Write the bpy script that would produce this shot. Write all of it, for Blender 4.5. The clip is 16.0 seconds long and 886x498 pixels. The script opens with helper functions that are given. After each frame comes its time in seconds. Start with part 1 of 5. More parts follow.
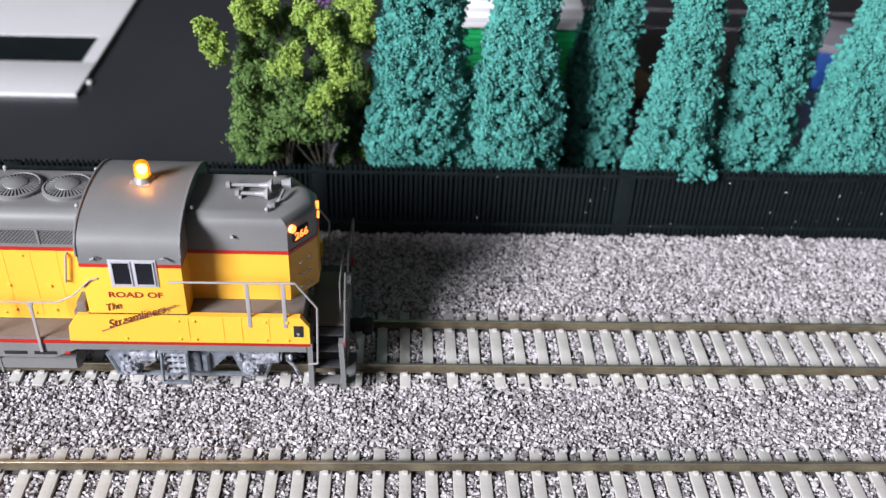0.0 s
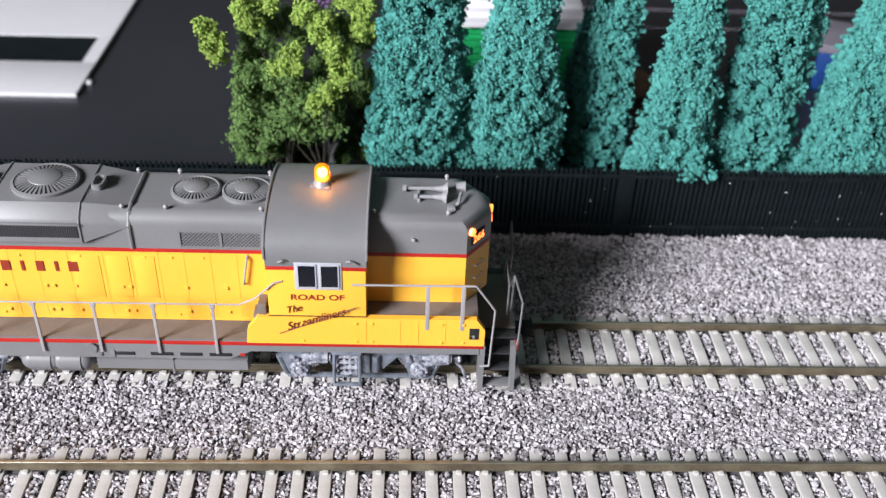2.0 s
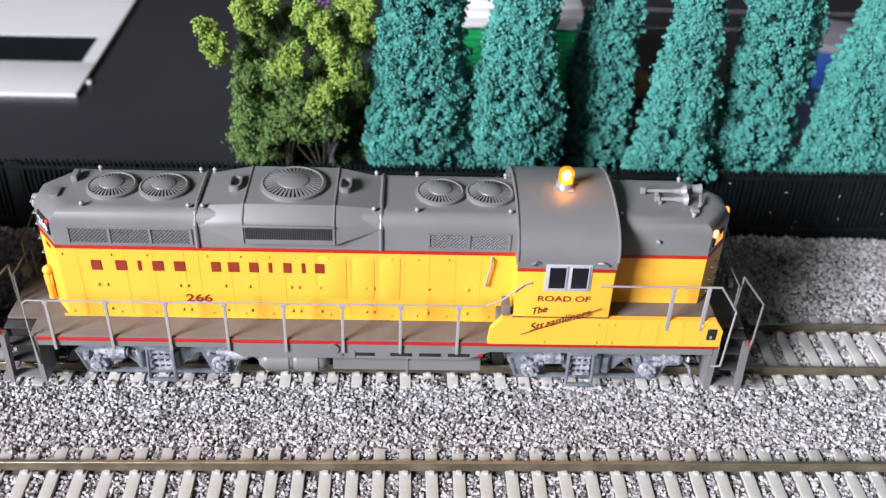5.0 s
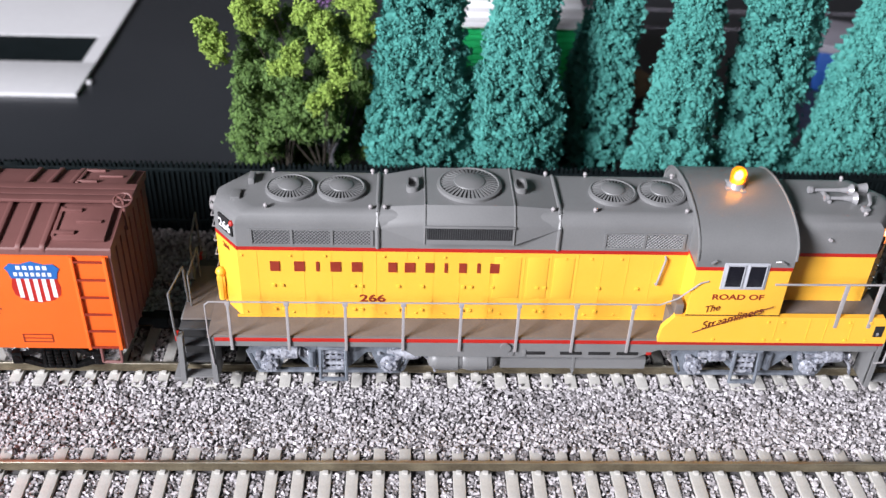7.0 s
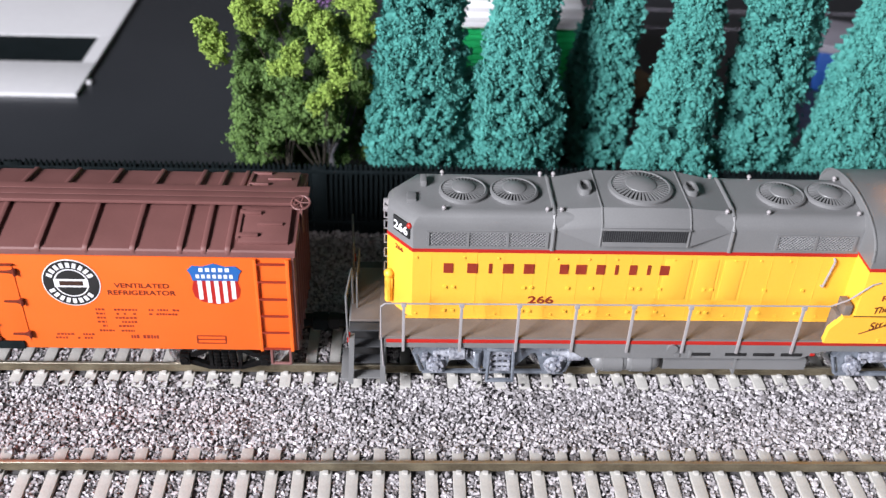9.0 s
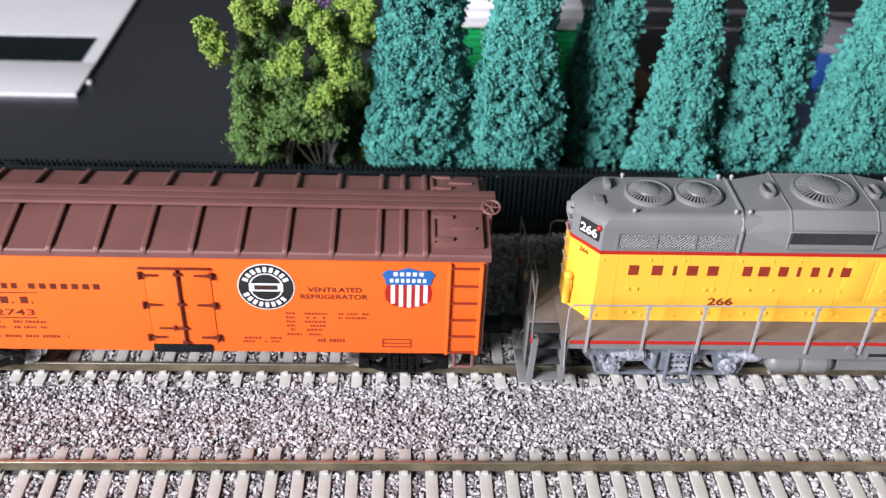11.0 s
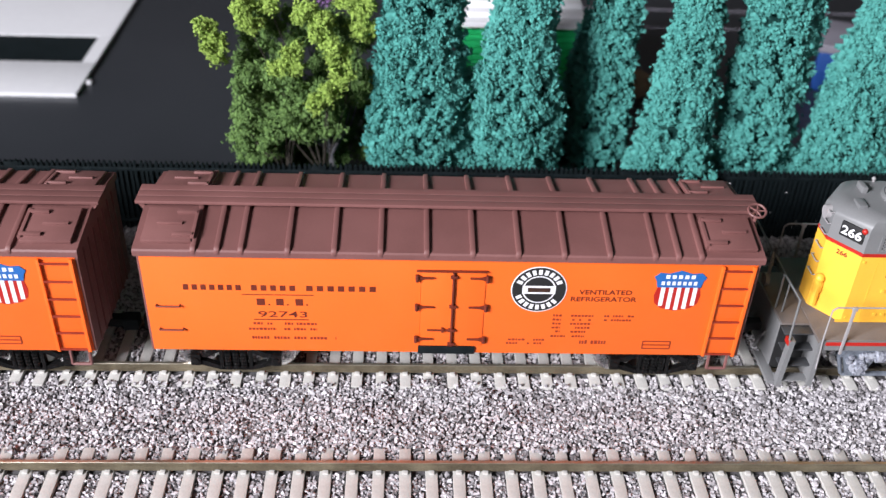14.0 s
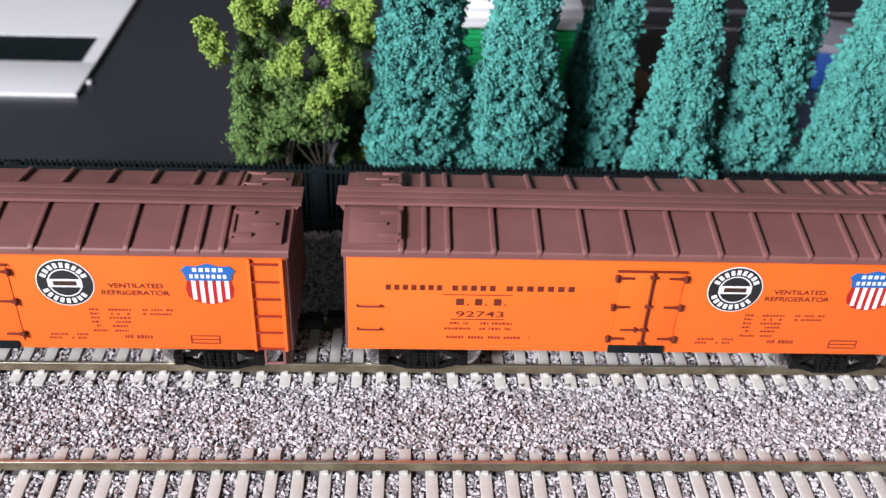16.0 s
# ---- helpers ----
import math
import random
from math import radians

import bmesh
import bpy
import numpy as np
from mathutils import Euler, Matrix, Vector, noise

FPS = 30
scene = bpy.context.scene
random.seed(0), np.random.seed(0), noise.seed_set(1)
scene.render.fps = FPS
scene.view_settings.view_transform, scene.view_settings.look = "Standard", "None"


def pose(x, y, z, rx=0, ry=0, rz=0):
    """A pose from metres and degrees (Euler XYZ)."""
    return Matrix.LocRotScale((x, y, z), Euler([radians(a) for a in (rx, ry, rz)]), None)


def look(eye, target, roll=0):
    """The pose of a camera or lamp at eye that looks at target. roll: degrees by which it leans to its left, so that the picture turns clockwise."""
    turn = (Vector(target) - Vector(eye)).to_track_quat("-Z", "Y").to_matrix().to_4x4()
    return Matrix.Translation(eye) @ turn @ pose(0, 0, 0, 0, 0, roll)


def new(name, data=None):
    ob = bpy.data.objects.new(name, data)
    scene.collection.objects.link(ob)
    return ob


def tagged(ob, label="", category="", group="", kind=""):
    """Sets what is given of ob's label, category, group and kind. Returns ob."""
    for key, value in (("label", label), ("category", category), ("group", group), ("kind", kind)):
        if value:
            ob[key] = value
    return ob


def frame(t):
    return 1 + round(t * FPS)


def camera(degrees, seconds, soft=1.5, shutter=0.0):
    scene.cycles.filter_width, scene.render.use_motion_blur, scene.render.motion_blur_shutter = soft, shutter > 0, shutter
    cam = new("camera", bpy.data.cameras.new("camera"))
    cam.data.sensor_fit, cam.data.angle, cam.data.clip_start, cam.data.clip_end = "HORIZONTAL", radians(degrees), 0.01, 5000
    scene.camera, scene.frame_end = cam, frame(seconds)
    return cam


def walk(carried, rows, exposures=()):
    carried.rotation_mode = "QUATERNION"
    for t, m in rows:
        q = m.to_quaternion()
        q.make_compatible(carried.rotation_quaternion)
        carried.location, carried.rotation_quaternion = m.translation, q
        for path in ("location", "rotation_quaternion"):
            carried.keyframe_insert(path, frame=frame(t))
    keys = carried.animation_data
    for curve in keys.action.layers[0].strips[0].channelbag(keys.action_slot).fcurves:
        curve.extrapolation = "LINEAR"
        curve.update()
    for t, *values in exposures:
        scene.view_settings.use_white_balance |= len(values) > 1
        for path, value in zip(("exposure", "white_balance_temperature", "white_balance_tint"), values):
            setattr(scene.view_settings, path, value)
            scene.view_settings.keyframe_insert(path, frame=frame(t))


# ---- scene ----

MM = 0.001  # the layout is an HO model: lengths below are millimetres of the model
cam = camera(49.05, 16.0, soft=1.4)
EYE = (0.0, -0.1921, 0.1653)
AIM = (0.0116, 0.0210, 0.0168)
cam.data.dof.use_dof, cam.data.dof.focus_distance, cam.data.dof.aperture_fstop = True, 0.228, 16.0
walk(cam, [(0.0, look(EYE, AIM, 2.48)), (16.0, look(EYE, AIM, 2.48))])

# ---- light ----
world = bpy.data.worlds.new("world")
scene.world = world
world.use_nodes = True
sky = world.node_tree.nodes.new("ShaderNodeTexSky")
sky.sky_type, sky.sun_disc = "NISHITA", False
sky.sun_elevation, sky.sun_rotation = radians(31), radians(222)
world.node_tree.links.new(sky.outputs[0], world.node_tree.nodes["Background"].inputs[0])
world.node_tree.nodes["Background"].inputs[1].default_value = 0.08
scene.view_settings.exposure = 0.0

WIN = (-0.98, -0.90, 0.68)  # centre of the window in the room's wall
lamp_data = bpy.data.lights.new("window_daylight", "AREA")
lamp_data.shape, lamp_data.size, lamp_data.size_y = "RECTANGLE", 0.66, 0.44
lamp_data.energy, lamp_data.color = 91, (0.96, 0.955, 1.025)
lamp = new("window_daylight", lamp_data)
lamp.matrix_world = look(WIN, (0.0, WIN[1], WIN[2]))


# ---- materials ----
def mat(name, a, b=None, rough=0.5, metal=0.0, scale=400.0, bump=0.0, fine=2500.0, island=False, spread=(0.35, 0.65),
        spec=0.5, alpha=None):
    """A node material: two colours mixed by noise (or piece by piece), grain relief, roughness wear."""
    m = bpy.data.materials.new(name)
    m.use_nodes = True
    nt = m.node_tree
    n, l = nt.nodes, nt.links
    p = n["Principled BSDF"]
    p.inputs["Metallic"].default_value = metal
    p.inputs["Specular IOR Level"].default_value = spec
    co = n.new("ShaderNodeTexCoord")
    big = n.new("ShaderNodeTexNoise")
    big.inputs["Scale"].default_value, big.inputs["Detail"].default_value = scale, 5
    l.new(co.outputs["Object"], big.inputs["Vector"])
    small = n.new("ShaderNodeTexNoise")
    small.inputs["Scale"].default_value, small.inputs["Detail"].default_value = fine, 3
    l.new(co.outputs["Object"], small.inputs["Vector"])
    b = b or tuple(0.82 * c for c in a)
    ramp = n.new("ShaderNodeValToRGB")
    e = ramp.color_ramp.elements
    e[0].position, e[1].position = spread
    e[0].color, e[1].color = (*b, 1), (*a, 1)
    if island:
        geo = n.new("ShaderNodeNewGeometry")
        mx = n.new("ShaderNodeMath")
        mx.operation = "MULTIPLY_ADD"
        l.new(small.outputs[0], mx.inputs[0])
        mx.inputs[1].default_value = 0.35
        l.new(geo.outputs["Random Per Island"], mx.inputs[2])
        sub = n.new("ShaderNodeMath")
        sub.operation = "SUBTRACT"
        l.new(mx.outputs[0], sub.inputs[0])
        sub.inputs[1].default_value = 0.17
        l.new(sub.outputs[0], ramp.inputs[0])
    else:
        avg = n.new("ShaderNodeMath")
        avg.operation = "MULTIPLY_ADD"
        l.new(small.outputs[0], avg.inputs[0])
        avg.inputs[1].default_value = 0.3
        sc = n.new("ShaderNodeMath")
        sc.operation = "MULTIPLY"
        l.new(big.outputs[0], sc.inputs[0])
        sc.inputs[1].default_value = 0.7
        l.new(sc.outputs[0], avg.inputs[2])
        l.new(avg.outputs[0], ramp.inputs[0])
    l.new(ramp.outputs[0], p.inputs["Base Color"])
    rr = n.new("ShaderNodeMapRange")
    rr.inputs["To Min"].default_value, rr.inputs["To Max"].default_value = max(0.02, rough - 0.08), min(1, rough + 0.08)
    l.new(big.outputs[0], rr.inputs["Value"])
    l.new(rr.outputs[0], p.inputs["Roughness"])
    if bump:
        bp = n.new("ShaderNodeBump")
        bp.inputs["Strength"].default_value, bp.inputs["Distance"].default_value = 0.8, bump * MM
        l.new(small.outputs[0], bp.inputs["Height"])
        l.new(bp.outputs[0], p.inputs["Normal"])
    return m


def glow(name, colour, power, base):
    m = mat(name, base, base, rough=0.25)
    p = m.node_tree.nodes["Principled BSDF"]
    p.inputs["Emission Color"].default_value = (*colour, 1)
    p.inputs["Emission Strength"].default_value = power
    return m


STONE = mat("crushed_stone", (0.56, 0.535, 0.555), (0.13, 0.12, 0.122), 0.85, island=True, spread=(0.0, 0.75), fine=1800, bump=0.05)
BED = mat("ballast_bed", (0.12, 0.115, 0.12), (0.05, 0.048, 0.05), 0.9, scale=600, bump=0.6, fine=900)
CONCRETE = mat("cast_tie", (0.58, 0.57, 0.54), (0.40, 0.39, 0.365), 0.6, scale=160, bump=0.04)
RAIL = mat("weathered_rail", (0.22, 0.19, 0.13), (0.11, 0.09, 0.06), 0.5, 0.5, scale=180, bump=0.02)
RAILTOP = mat("worn_rail_head", (0.42, 0.40, 0.33), (0.30, 0.26, 0.2), 0.35, 0.8, scale=200)
BLACK = mat("black_plastic", (0.009, 0.014, 0.016), (0.004, 0.007, 0.008), 0.6, scale=300, bump=0.02, spec=0.15)
BOARD = mat("black_board", (0.033, 0.036, 0.042), (0.025, 0.028, 0.033), 0.34, scale=14, bump=0.02, fine=900)
TEAL = mat("teal_foam", (0.074, 0.305, 0.268), (0.040, 0.208, 0.183), 0.9, island=True, spread=(0.0, 0.9), fine=2500, bump=0.1)
OLIVE = mat("olive_foam", (0.155, 0.27, 0.072), (0.065, 0.125, 0.034), 0.9, island=True, spread=(0.0, 0.9), fine=2500, bump=0.1)
LIME = mat("lime_foam", (0.30, 0.43, 0.085), (0.18, 0.28, 0.048), 0.9, island=True, spread=(0.0, 0.9), fine=2500, bump=0.1)
PURPLE = mat("purple_foam", (0.34, 0.18, 0.42), (0.14, 0.06, 0.2), 0.9, island=True, spread=(0.0, 0.9), fine=2500)
# teal taken down to near black: shade deep in the conifer crowns
CORE = mat("crown_shade_core", (0.012, 0.045, 0.04), (0.006, 0.022, 0.02), 1.0, scale=300, bump=0.2, spec=0.0)
BARK = mat("bark_plastic", (0.05, 0.04, 0.03), (0.02, 0.017, 0.013), 0.7, scale=500, bump=0.1)
GREYBARK = mat("grey_stem", (0.22, 0.21, 0.24), (0.12, 0.115, 0.13), 0.6, scale=500, bump=0.1)
YELLOW = mat("armour_yellow", (0.86, 0.455, 0.05), (0.80, 0.415, 0.042), 0.42, scale=60, bump=0.006)
GREY = mat("harbour_grey", (0.18, 0.182, 0.184), (0.15, 0.152, 0.154), 0.42, scale=60, bump=0.006)
DECK = mat("walkway_brown_grey", (0.16, 0.135, 0.12), (0.12, 0.10, 0.09), 0.6, scale=150, bump=0.02)
RED = mat("signal_red", (0.42, 0.016, 0.010), (0.35, 0.014, 0.010), 0.45, scale=80)
SILVER = mat("silver_paint", (0.58, 0.60, 0.66), (0.16, 0.17, 0.21), 0.28, 0.35, scale=700, bump=0.1, fine=1500)
FRAMEM = mat("blue_grey_plastic", (0.20, 0.225, 0.26), (0.11, 0.125, 0.15), 0.4, 0.1, scale=500, bump=0.05)
PALE = mat("pale_grey_plastic", (0.29, 0.29, 0.30), (0.22, 0.22, 0.23), 0.35, 0.1, scale=300)
TRUCKBLK = mat("gloss_black_plastic", (0.008, 0.008, 0.008), (0.004, 0.004, 0.004), 0.16, scale=500, bump=0.05, spec=0.3)
CARTEXT = mat("dark_brown_lettering", (0.14, 0.02, 0.008), (0.10, 0.015, 0.008), 0.5)
RAILING = mat("railing_grey", (0.33, 0.31, 0.32), (0.26, 0.25, 0.25), 0.45, scale=200)
GLASS = mat("dark_glass", (0.012, 0.013, 0.018), (0.006, 0.006, 0.01), 0.08, scale=60)
FRAME = mat("window_frame_grey", (0.42, 0.43, 0.47), (0.36, 0.37, 0.4), 0.4, scale=200)
# screen grey, also used to put shade on blister fins and step treads
SHADE = mat("screen_and_shade_grey", (0.05, 0.052, 0.055), (0.035, 0.036, 0.04), 0.6, scale=200)
# black parts, and black laid in for shade inside slots, fans, bores and gaps
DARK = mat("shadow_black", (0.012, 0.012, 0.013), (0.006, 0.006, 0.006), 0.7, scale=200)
ORANGE = mat("reefer_orange", (0.86, 0.138, 0.018), (0.81, 0.125, 0.015), 0.45, scale=50, bump=0.006)
BROWN = mat("roof_brown", (0.18, 0.076, 0.07), (0.145, 0.06, 0.055), 0.58, scale=70, bump=0.012)
LETTER = mat("dark_red_lettering", (0.26, 0.03, 0.012), (0.2, 0.02, 0.01), 0.5)
INK = mat("black_lettering", (0.05, 0.022, 0.012), (0.03, 0.014, 0.01), 0.5)
SLAB = mat("white_card", (0.74, 0.74, 0.76), (0.67, 0.67, 0.69), 0.5, scale=12, fine=300)
WHITE = mat("white_paint", (0.80, 0.80, 0.82), (0.72, 0.72, 0.75), 0.45, scale=40)
BLUE = mat("badge_blue", (0.018, 0.12, 0.38), (0.015, 0.10, 0.33), 0.45)
CHROME = mat("chrome_wheel", (0.85, 0.85, 0.85), (0.75, 0.75, 0.75), 0.27, 1.0, scale=500)
GREEN = mat("bright_green_siding", (0.02, 0.56, 0.17), (0.016, 0.48, 0.14), 0.45, scale=50)
CONTAINER = mat("container_blue", (0.02, 0.10, 0.42), (0.015, 0.08, 0.34), 0.45, scale=60)
LILAC = mat("grey_lid", (0.38, 0.36, 0.42), (0.32, 0.30, 0.36), 0.5, scale=60)
TAN = mat("tan_cardboard", (0.36, 0.25, 0.15), (0.3, 0.2, 0.12), 0.7, scale=100)
# unseen walls and ceiling, near black to hold back bounced light
WALLM = mat("dark_unseen_wall", (0.04, 0.038, 0.036), (0.034, 0.032, 0.03), 0.8, scale=3, fine=60)
WOOD = mat("table_wood", (0.22, 0.14, 0.08), (0.14, 0.085, 0.045), 0.5, scale=8, fine=90)
CARPET = mat("room_floor", (0.09, 0.08, 0.07), (0.06, 0.055, 0.05), 0.9, scale=6, fine=300)
BULB = glow("beacon_bulb", (1.0, 0.47, 0.06), 110.0, (0.9, 0.6, 0.2))
REFLECTOR = mat("beacon_reflector", (0.55, 0.22, 0.03), (0.40, 0.16, 0.02), 0.3, 0.4)


def amber_lens():
    """Clear amber plastic: light passes tinted, with a gloss; a faint added glow stands for scattered bulb light."""
    m = bpy.data.materials.new("amber_lens")
    m.use_nodes = True
    n, l = m.node_tree.nodes, m.node_tree.links
    p = n["Principled BSDF"]
    p.inputs["Base Color"].default_value, p.inputs["Roughness"].default_value = (0.85, 0.36, 0.02, 1), 0.12
    p.inputs["Emission Color"].default_value, p.inputs["Emission Strength"].default_value = (1.0, 0.36, 0.01, 1), 0.9
    clear = n.new("ShaderNodeBsdfTransparent")
    clear.inputs[0].default_value = (1.0, 0.72, 0.22, 1)
    mix = n.new("ShaderNodeMixShader")
    mix.inputs[0].default_value = 0.42
    l.new(clear.outputs[0], mix.inputs[1])
    l.new(p.outputs[0], mix.inputs[2])
    l.new(mix.outputs[0], n["Material Output"].inputs[0])
    return m


AMBER = amber_lens()
HEADLIGHT = glow("headlight_glow", (1.0, 0.22, 0.03), 3.6, (0.9, 0.6, 0.4))
LITNUM = glow("lit_number", (1.0, 0.22, 0.04), 3.0, (0.9, 0.3, 0.1))


# ---- building helpers (millimetres) ----
def thing(name, label, category, group="", kind=""):
    return tagged(new(name), label, category, group, kind)


def part(name, bm, material, parent=None, label="", at=(0, 0, 0)):
    me = bpy.data.meshes.new(name)
    bmesh.ops.scale(bm, vec=(MM, MM, MM), verts=bm.verts)
    bmesh.ops.recalc_face_normals(bm, faces=bm.faces)
    bm.to_mesh(me)
    bm.free()
    me.shade_smooth()
    me.set_sharp_from_angle(angle=radians(34))
    mats = material if isinstance(material, (list, tuple)) else [material]
    for m in mats:
        me.materials.append(m)
    ob = new(name, me)
    ob.location = [c * MM for c in at]
    ob.parent = parent
    if label:
        ob["label"] = label
    return ob


def again(ob, parent=None, at=(0, 0, 0), turn=(0, 0, 0)):
    """Another piece on the same mesh."""
    o = bpy.data.objects.new(ob.name.split(".")[0], ob.data)
    scene.collection.objects.link(o)
    o.parent = parent
    o.location = [c * MM for c in at]
    o.rotation_euler = [radians(a) for a in turn]
    if "label" in ob:
        o["label"] = ob["label"]
    return o


def B():
    return bmesh.new()


def box(bm, x0, x1, y0, y1, z0, z1, bevel=0.0, m=None, mi=0):
    vs = [bm.verts.new((x, y, z)) for x in (x0, x1) for y in (y0, y1) for z in (z0, z1)]
    fs = [bm.faces.new([vs[i] for i in f]) for f in ((0, 1, 3, 2), (4, 6, 7, 5), (0, 4, 5, 1), (2, 3, 7, 6), (0, 2, 6, 4), (1, 5, 7, 3))]
    for f in fs:
        f.material_index = mi
    if m is not None:
        bmesh.ops.transform(bm, matrix=m, verts=vs)
    if bevel:
        es = list({e for f in fs for e in f.edges})
        bmesh.ops.bevel(bm, geom=es, offset=bevel, segments=2, affect="EDGES", profile=0.6)
    return bm


def prism(bm, profile, axis, a, b, mi=0):
    """A closed outline pushed along an axis from a to b; (u, v) are the two other axes in order."""
    def at(u, v, w):
        return {"x": (w, u, v), "y": (u, w, v), "z": (u, v, w)}[axis]
    p = [bm.verts.new(at(u, v, a)) for u, v in profile]
    q = [bm.verts.new(at(u, v, b)) for u, v in profile]
    n = len(p)
    fs = [bm.faces.new((p[i], p[(i + 1) % n], q[(i + 1) % n], q[i])) for i in range(n)]
    fs += [bm.faces.new(p[::-1]), bm.faces.new(q)]
    for f in fs:
        f.material_index = mi
    return bm


def loft(bm, loops, caps=True, closed=True):
    rows = [[bm.verts.new(v) for v in lp] for lp in loops]
    n = len(rows[0])
    for r, s in zip(rows, rows[1:]):
        for i in range(n if closed else n - 1):
            bm.faces.new((r[i], r[(i + 1) % n], s[(i + 1) % n], s[i]))
    if caps:
        bm.faces.new(rows[0][::-1])
        bm.faces.new(rows[-1])
    return bm


def cyl(bm, p0, p1, r0, r1=None, seg=12, mi=0):
    p0, p1 = Vector(p0), Vector(p1)
    r1 = r0 if r1 is None else r1
    q = (p1 - p0).to_track_quat("Z", "Y")
    rows = []
    for c, r in ((p0, r0), (p1, r1)):
        rows.append([bm.verts.new(c + q @ Vector((r * math.cos(2 * math.pi * i / seg), r * math.sin(2 * math.pi * i / seg), 0))) for i in range(seg)])
    for i in range(seg):
        j = (i + 1) % seg
        f = bm.faces.new((rows[0][i], rows[0][j], rows[1][j], rows[1][i]))
        f.smooth = seg > 7
        f.material_index = mi
    for f in (bm.faces.new(rows[0][::-1]), bm.faces.new(rows[1])):
        f.material_index = mi
    return bm


def tube(bm, pts, r, seg=6):
    for a, b in zip(pts, pts[1:]):
        cyl(bm, a, b, r, seg=seg)
    return bm


def ball(bm, c, r, u=12, v=8, squash=1.0):
    m = Matrix.Translation(c) @ Matrix.Diagonal((1, 1, squash, 1))
    g = bmesh.ops.create_uvsphere(bm, u_segments=u, v_segments=v, radius=r, matrix=m)
    for f in {f for w in g["verts"] for f in w.link_faces}:
        f.smooth = True
    return bm


def lettering(text, size, material, parent, x, y, z, label, width=None, face=-1, shear=0.0, turn=0.0, name="lettering", bold=0.022):
    """Words on an upright face that looks along y (face -1: towards -y), lower left at x, z."""
    cu = bpy.data.curves.new("words", "FONT")
    cu.body, cu.size, cu.extrude, cu.shear, cu.offset = text, size, 0.0, shear, bold * size
    ob = bpy.data.objects.new("words", cu)
    scene.collection.objects.link(ob)
    bpy.context.view_layer.update()
    me = bpy.data.meshes.new_from_object(ob.evaluated_get(bpy.context.evaluated_depsgraph_get()))
    bpy.data.objects.remove(ob)
    bm = B()
    bm.from_mesh(me)
    bpy.data.meshes.remove(me)
    xs = [v.co.x for v in bm.verts]
    k = width / (max(xs) - min(xs)) if width else 1.0
    x_min = min(xs)
    c, s = math.cos(radians(turn)), math.sin(radians(turn))
    for v in bm.verts:
        a, b = (v.co.x - x_min) * k, v.co.y
        v.co = (x + a * c - b * s, y, z + a * s + b * c)
    g = bmesh.ops.extrude_face_region(bm, geom=list(bm.faces))
    bmesh.ops.translate(bm, verts=[v for v in g["geom"] if isinstance(v, bmesh.types.BMVert)], vec=(0, 0.05 * face, 0))
    return part(name, bm, material, parent, label)


def joined(name, verts, faces, material, parent=None, label=""):
    me = bpy.data.meshes.new(name)
    me.from_pydata((np.asarray(verts) * MM).tolist(), [], faces.tolist())
    me.materials.append(material)
    ob = new(name, me)
    ob.parent = parent
    if label:
        ob["label"] = label
    return ob


# small solids, for stones and foam crumbs
OCT_V = np.array([(1, 0, 0), (-1, 0, 0), (0, 1, 0), (0, -1, 0), (0, 0, 1), (0, 0, -1)], float)
OCT_F = np.array([(a, b, c) if (a % 2 + b % 2 + c % 2) % 2 == 0 else (a, c, b) for a in (0, 1) for b in (2, 3) for c in (4, 5)])
CUB_V = np.array([(a, b, c) for a in (-1, 1) for b in (-1, 1) for c in (-1, 1)], float) * 0.68
CUB_F = np.array([(0, 1, 3, 2), (4, 6, 7, 5), (0, 4, 5, 1), (2, 3, 7, 6), (0, 2, 6, 4), (1, 5, 7, 3)])


def crumbs(centres, sizes, rng, rough=0.3, flat=1.0, base_v=OCT_V, base_f=OCT_F):
    """Many small uneven lumps: vertices and faces."""
    n = len(centres)
    k = len(base_v)
    v = base_v[None] * (1 + rng.uniform(-rough, rough, (n, k, 1))) * np.asarray(sizes)[:, None, None]
    v = v + rng.uniform(-0.5, 0.5, v.shape) * rough * np.asarray(sizes)[:, None, None]
    v = v * rng.uniform(0.7, 1.3, (n, 1, 3)) * np.array([1, 1, flat])
    a = rng.uniform(0, 2 * math.pi, n)
    c, s = np.cos(a)[:, None], np.sin(a)[:, None]
    x, y, z = v[..., 0], v[..., 1], v[..., 2]
    v = np.stack([x * c - y * s, x * s + y * c, z], -1)
    b = rng.uniform(-0.8, 0.8, n)
    c, s = np.cos(b)[:, None], np.sin(b)[:, None]
    x, y, z = v[..., 0], v[..., 1], v[..., 2]
    v = np.stack([x, y * c - z * s, y * s + z * c], -1) + np.asarray(centres)[:, None]
    f = (base_f[None] + k * np.arange(n)[:, None, None]).reshape(-1, base_f.shape[1])
    return v.reshape(-1, 3), f


# ---- the room ----
FLOOR_Z, CEIL_Z = -770, 1630
XW, XE, YS, YN = -1000, 1200, -1600, 1000


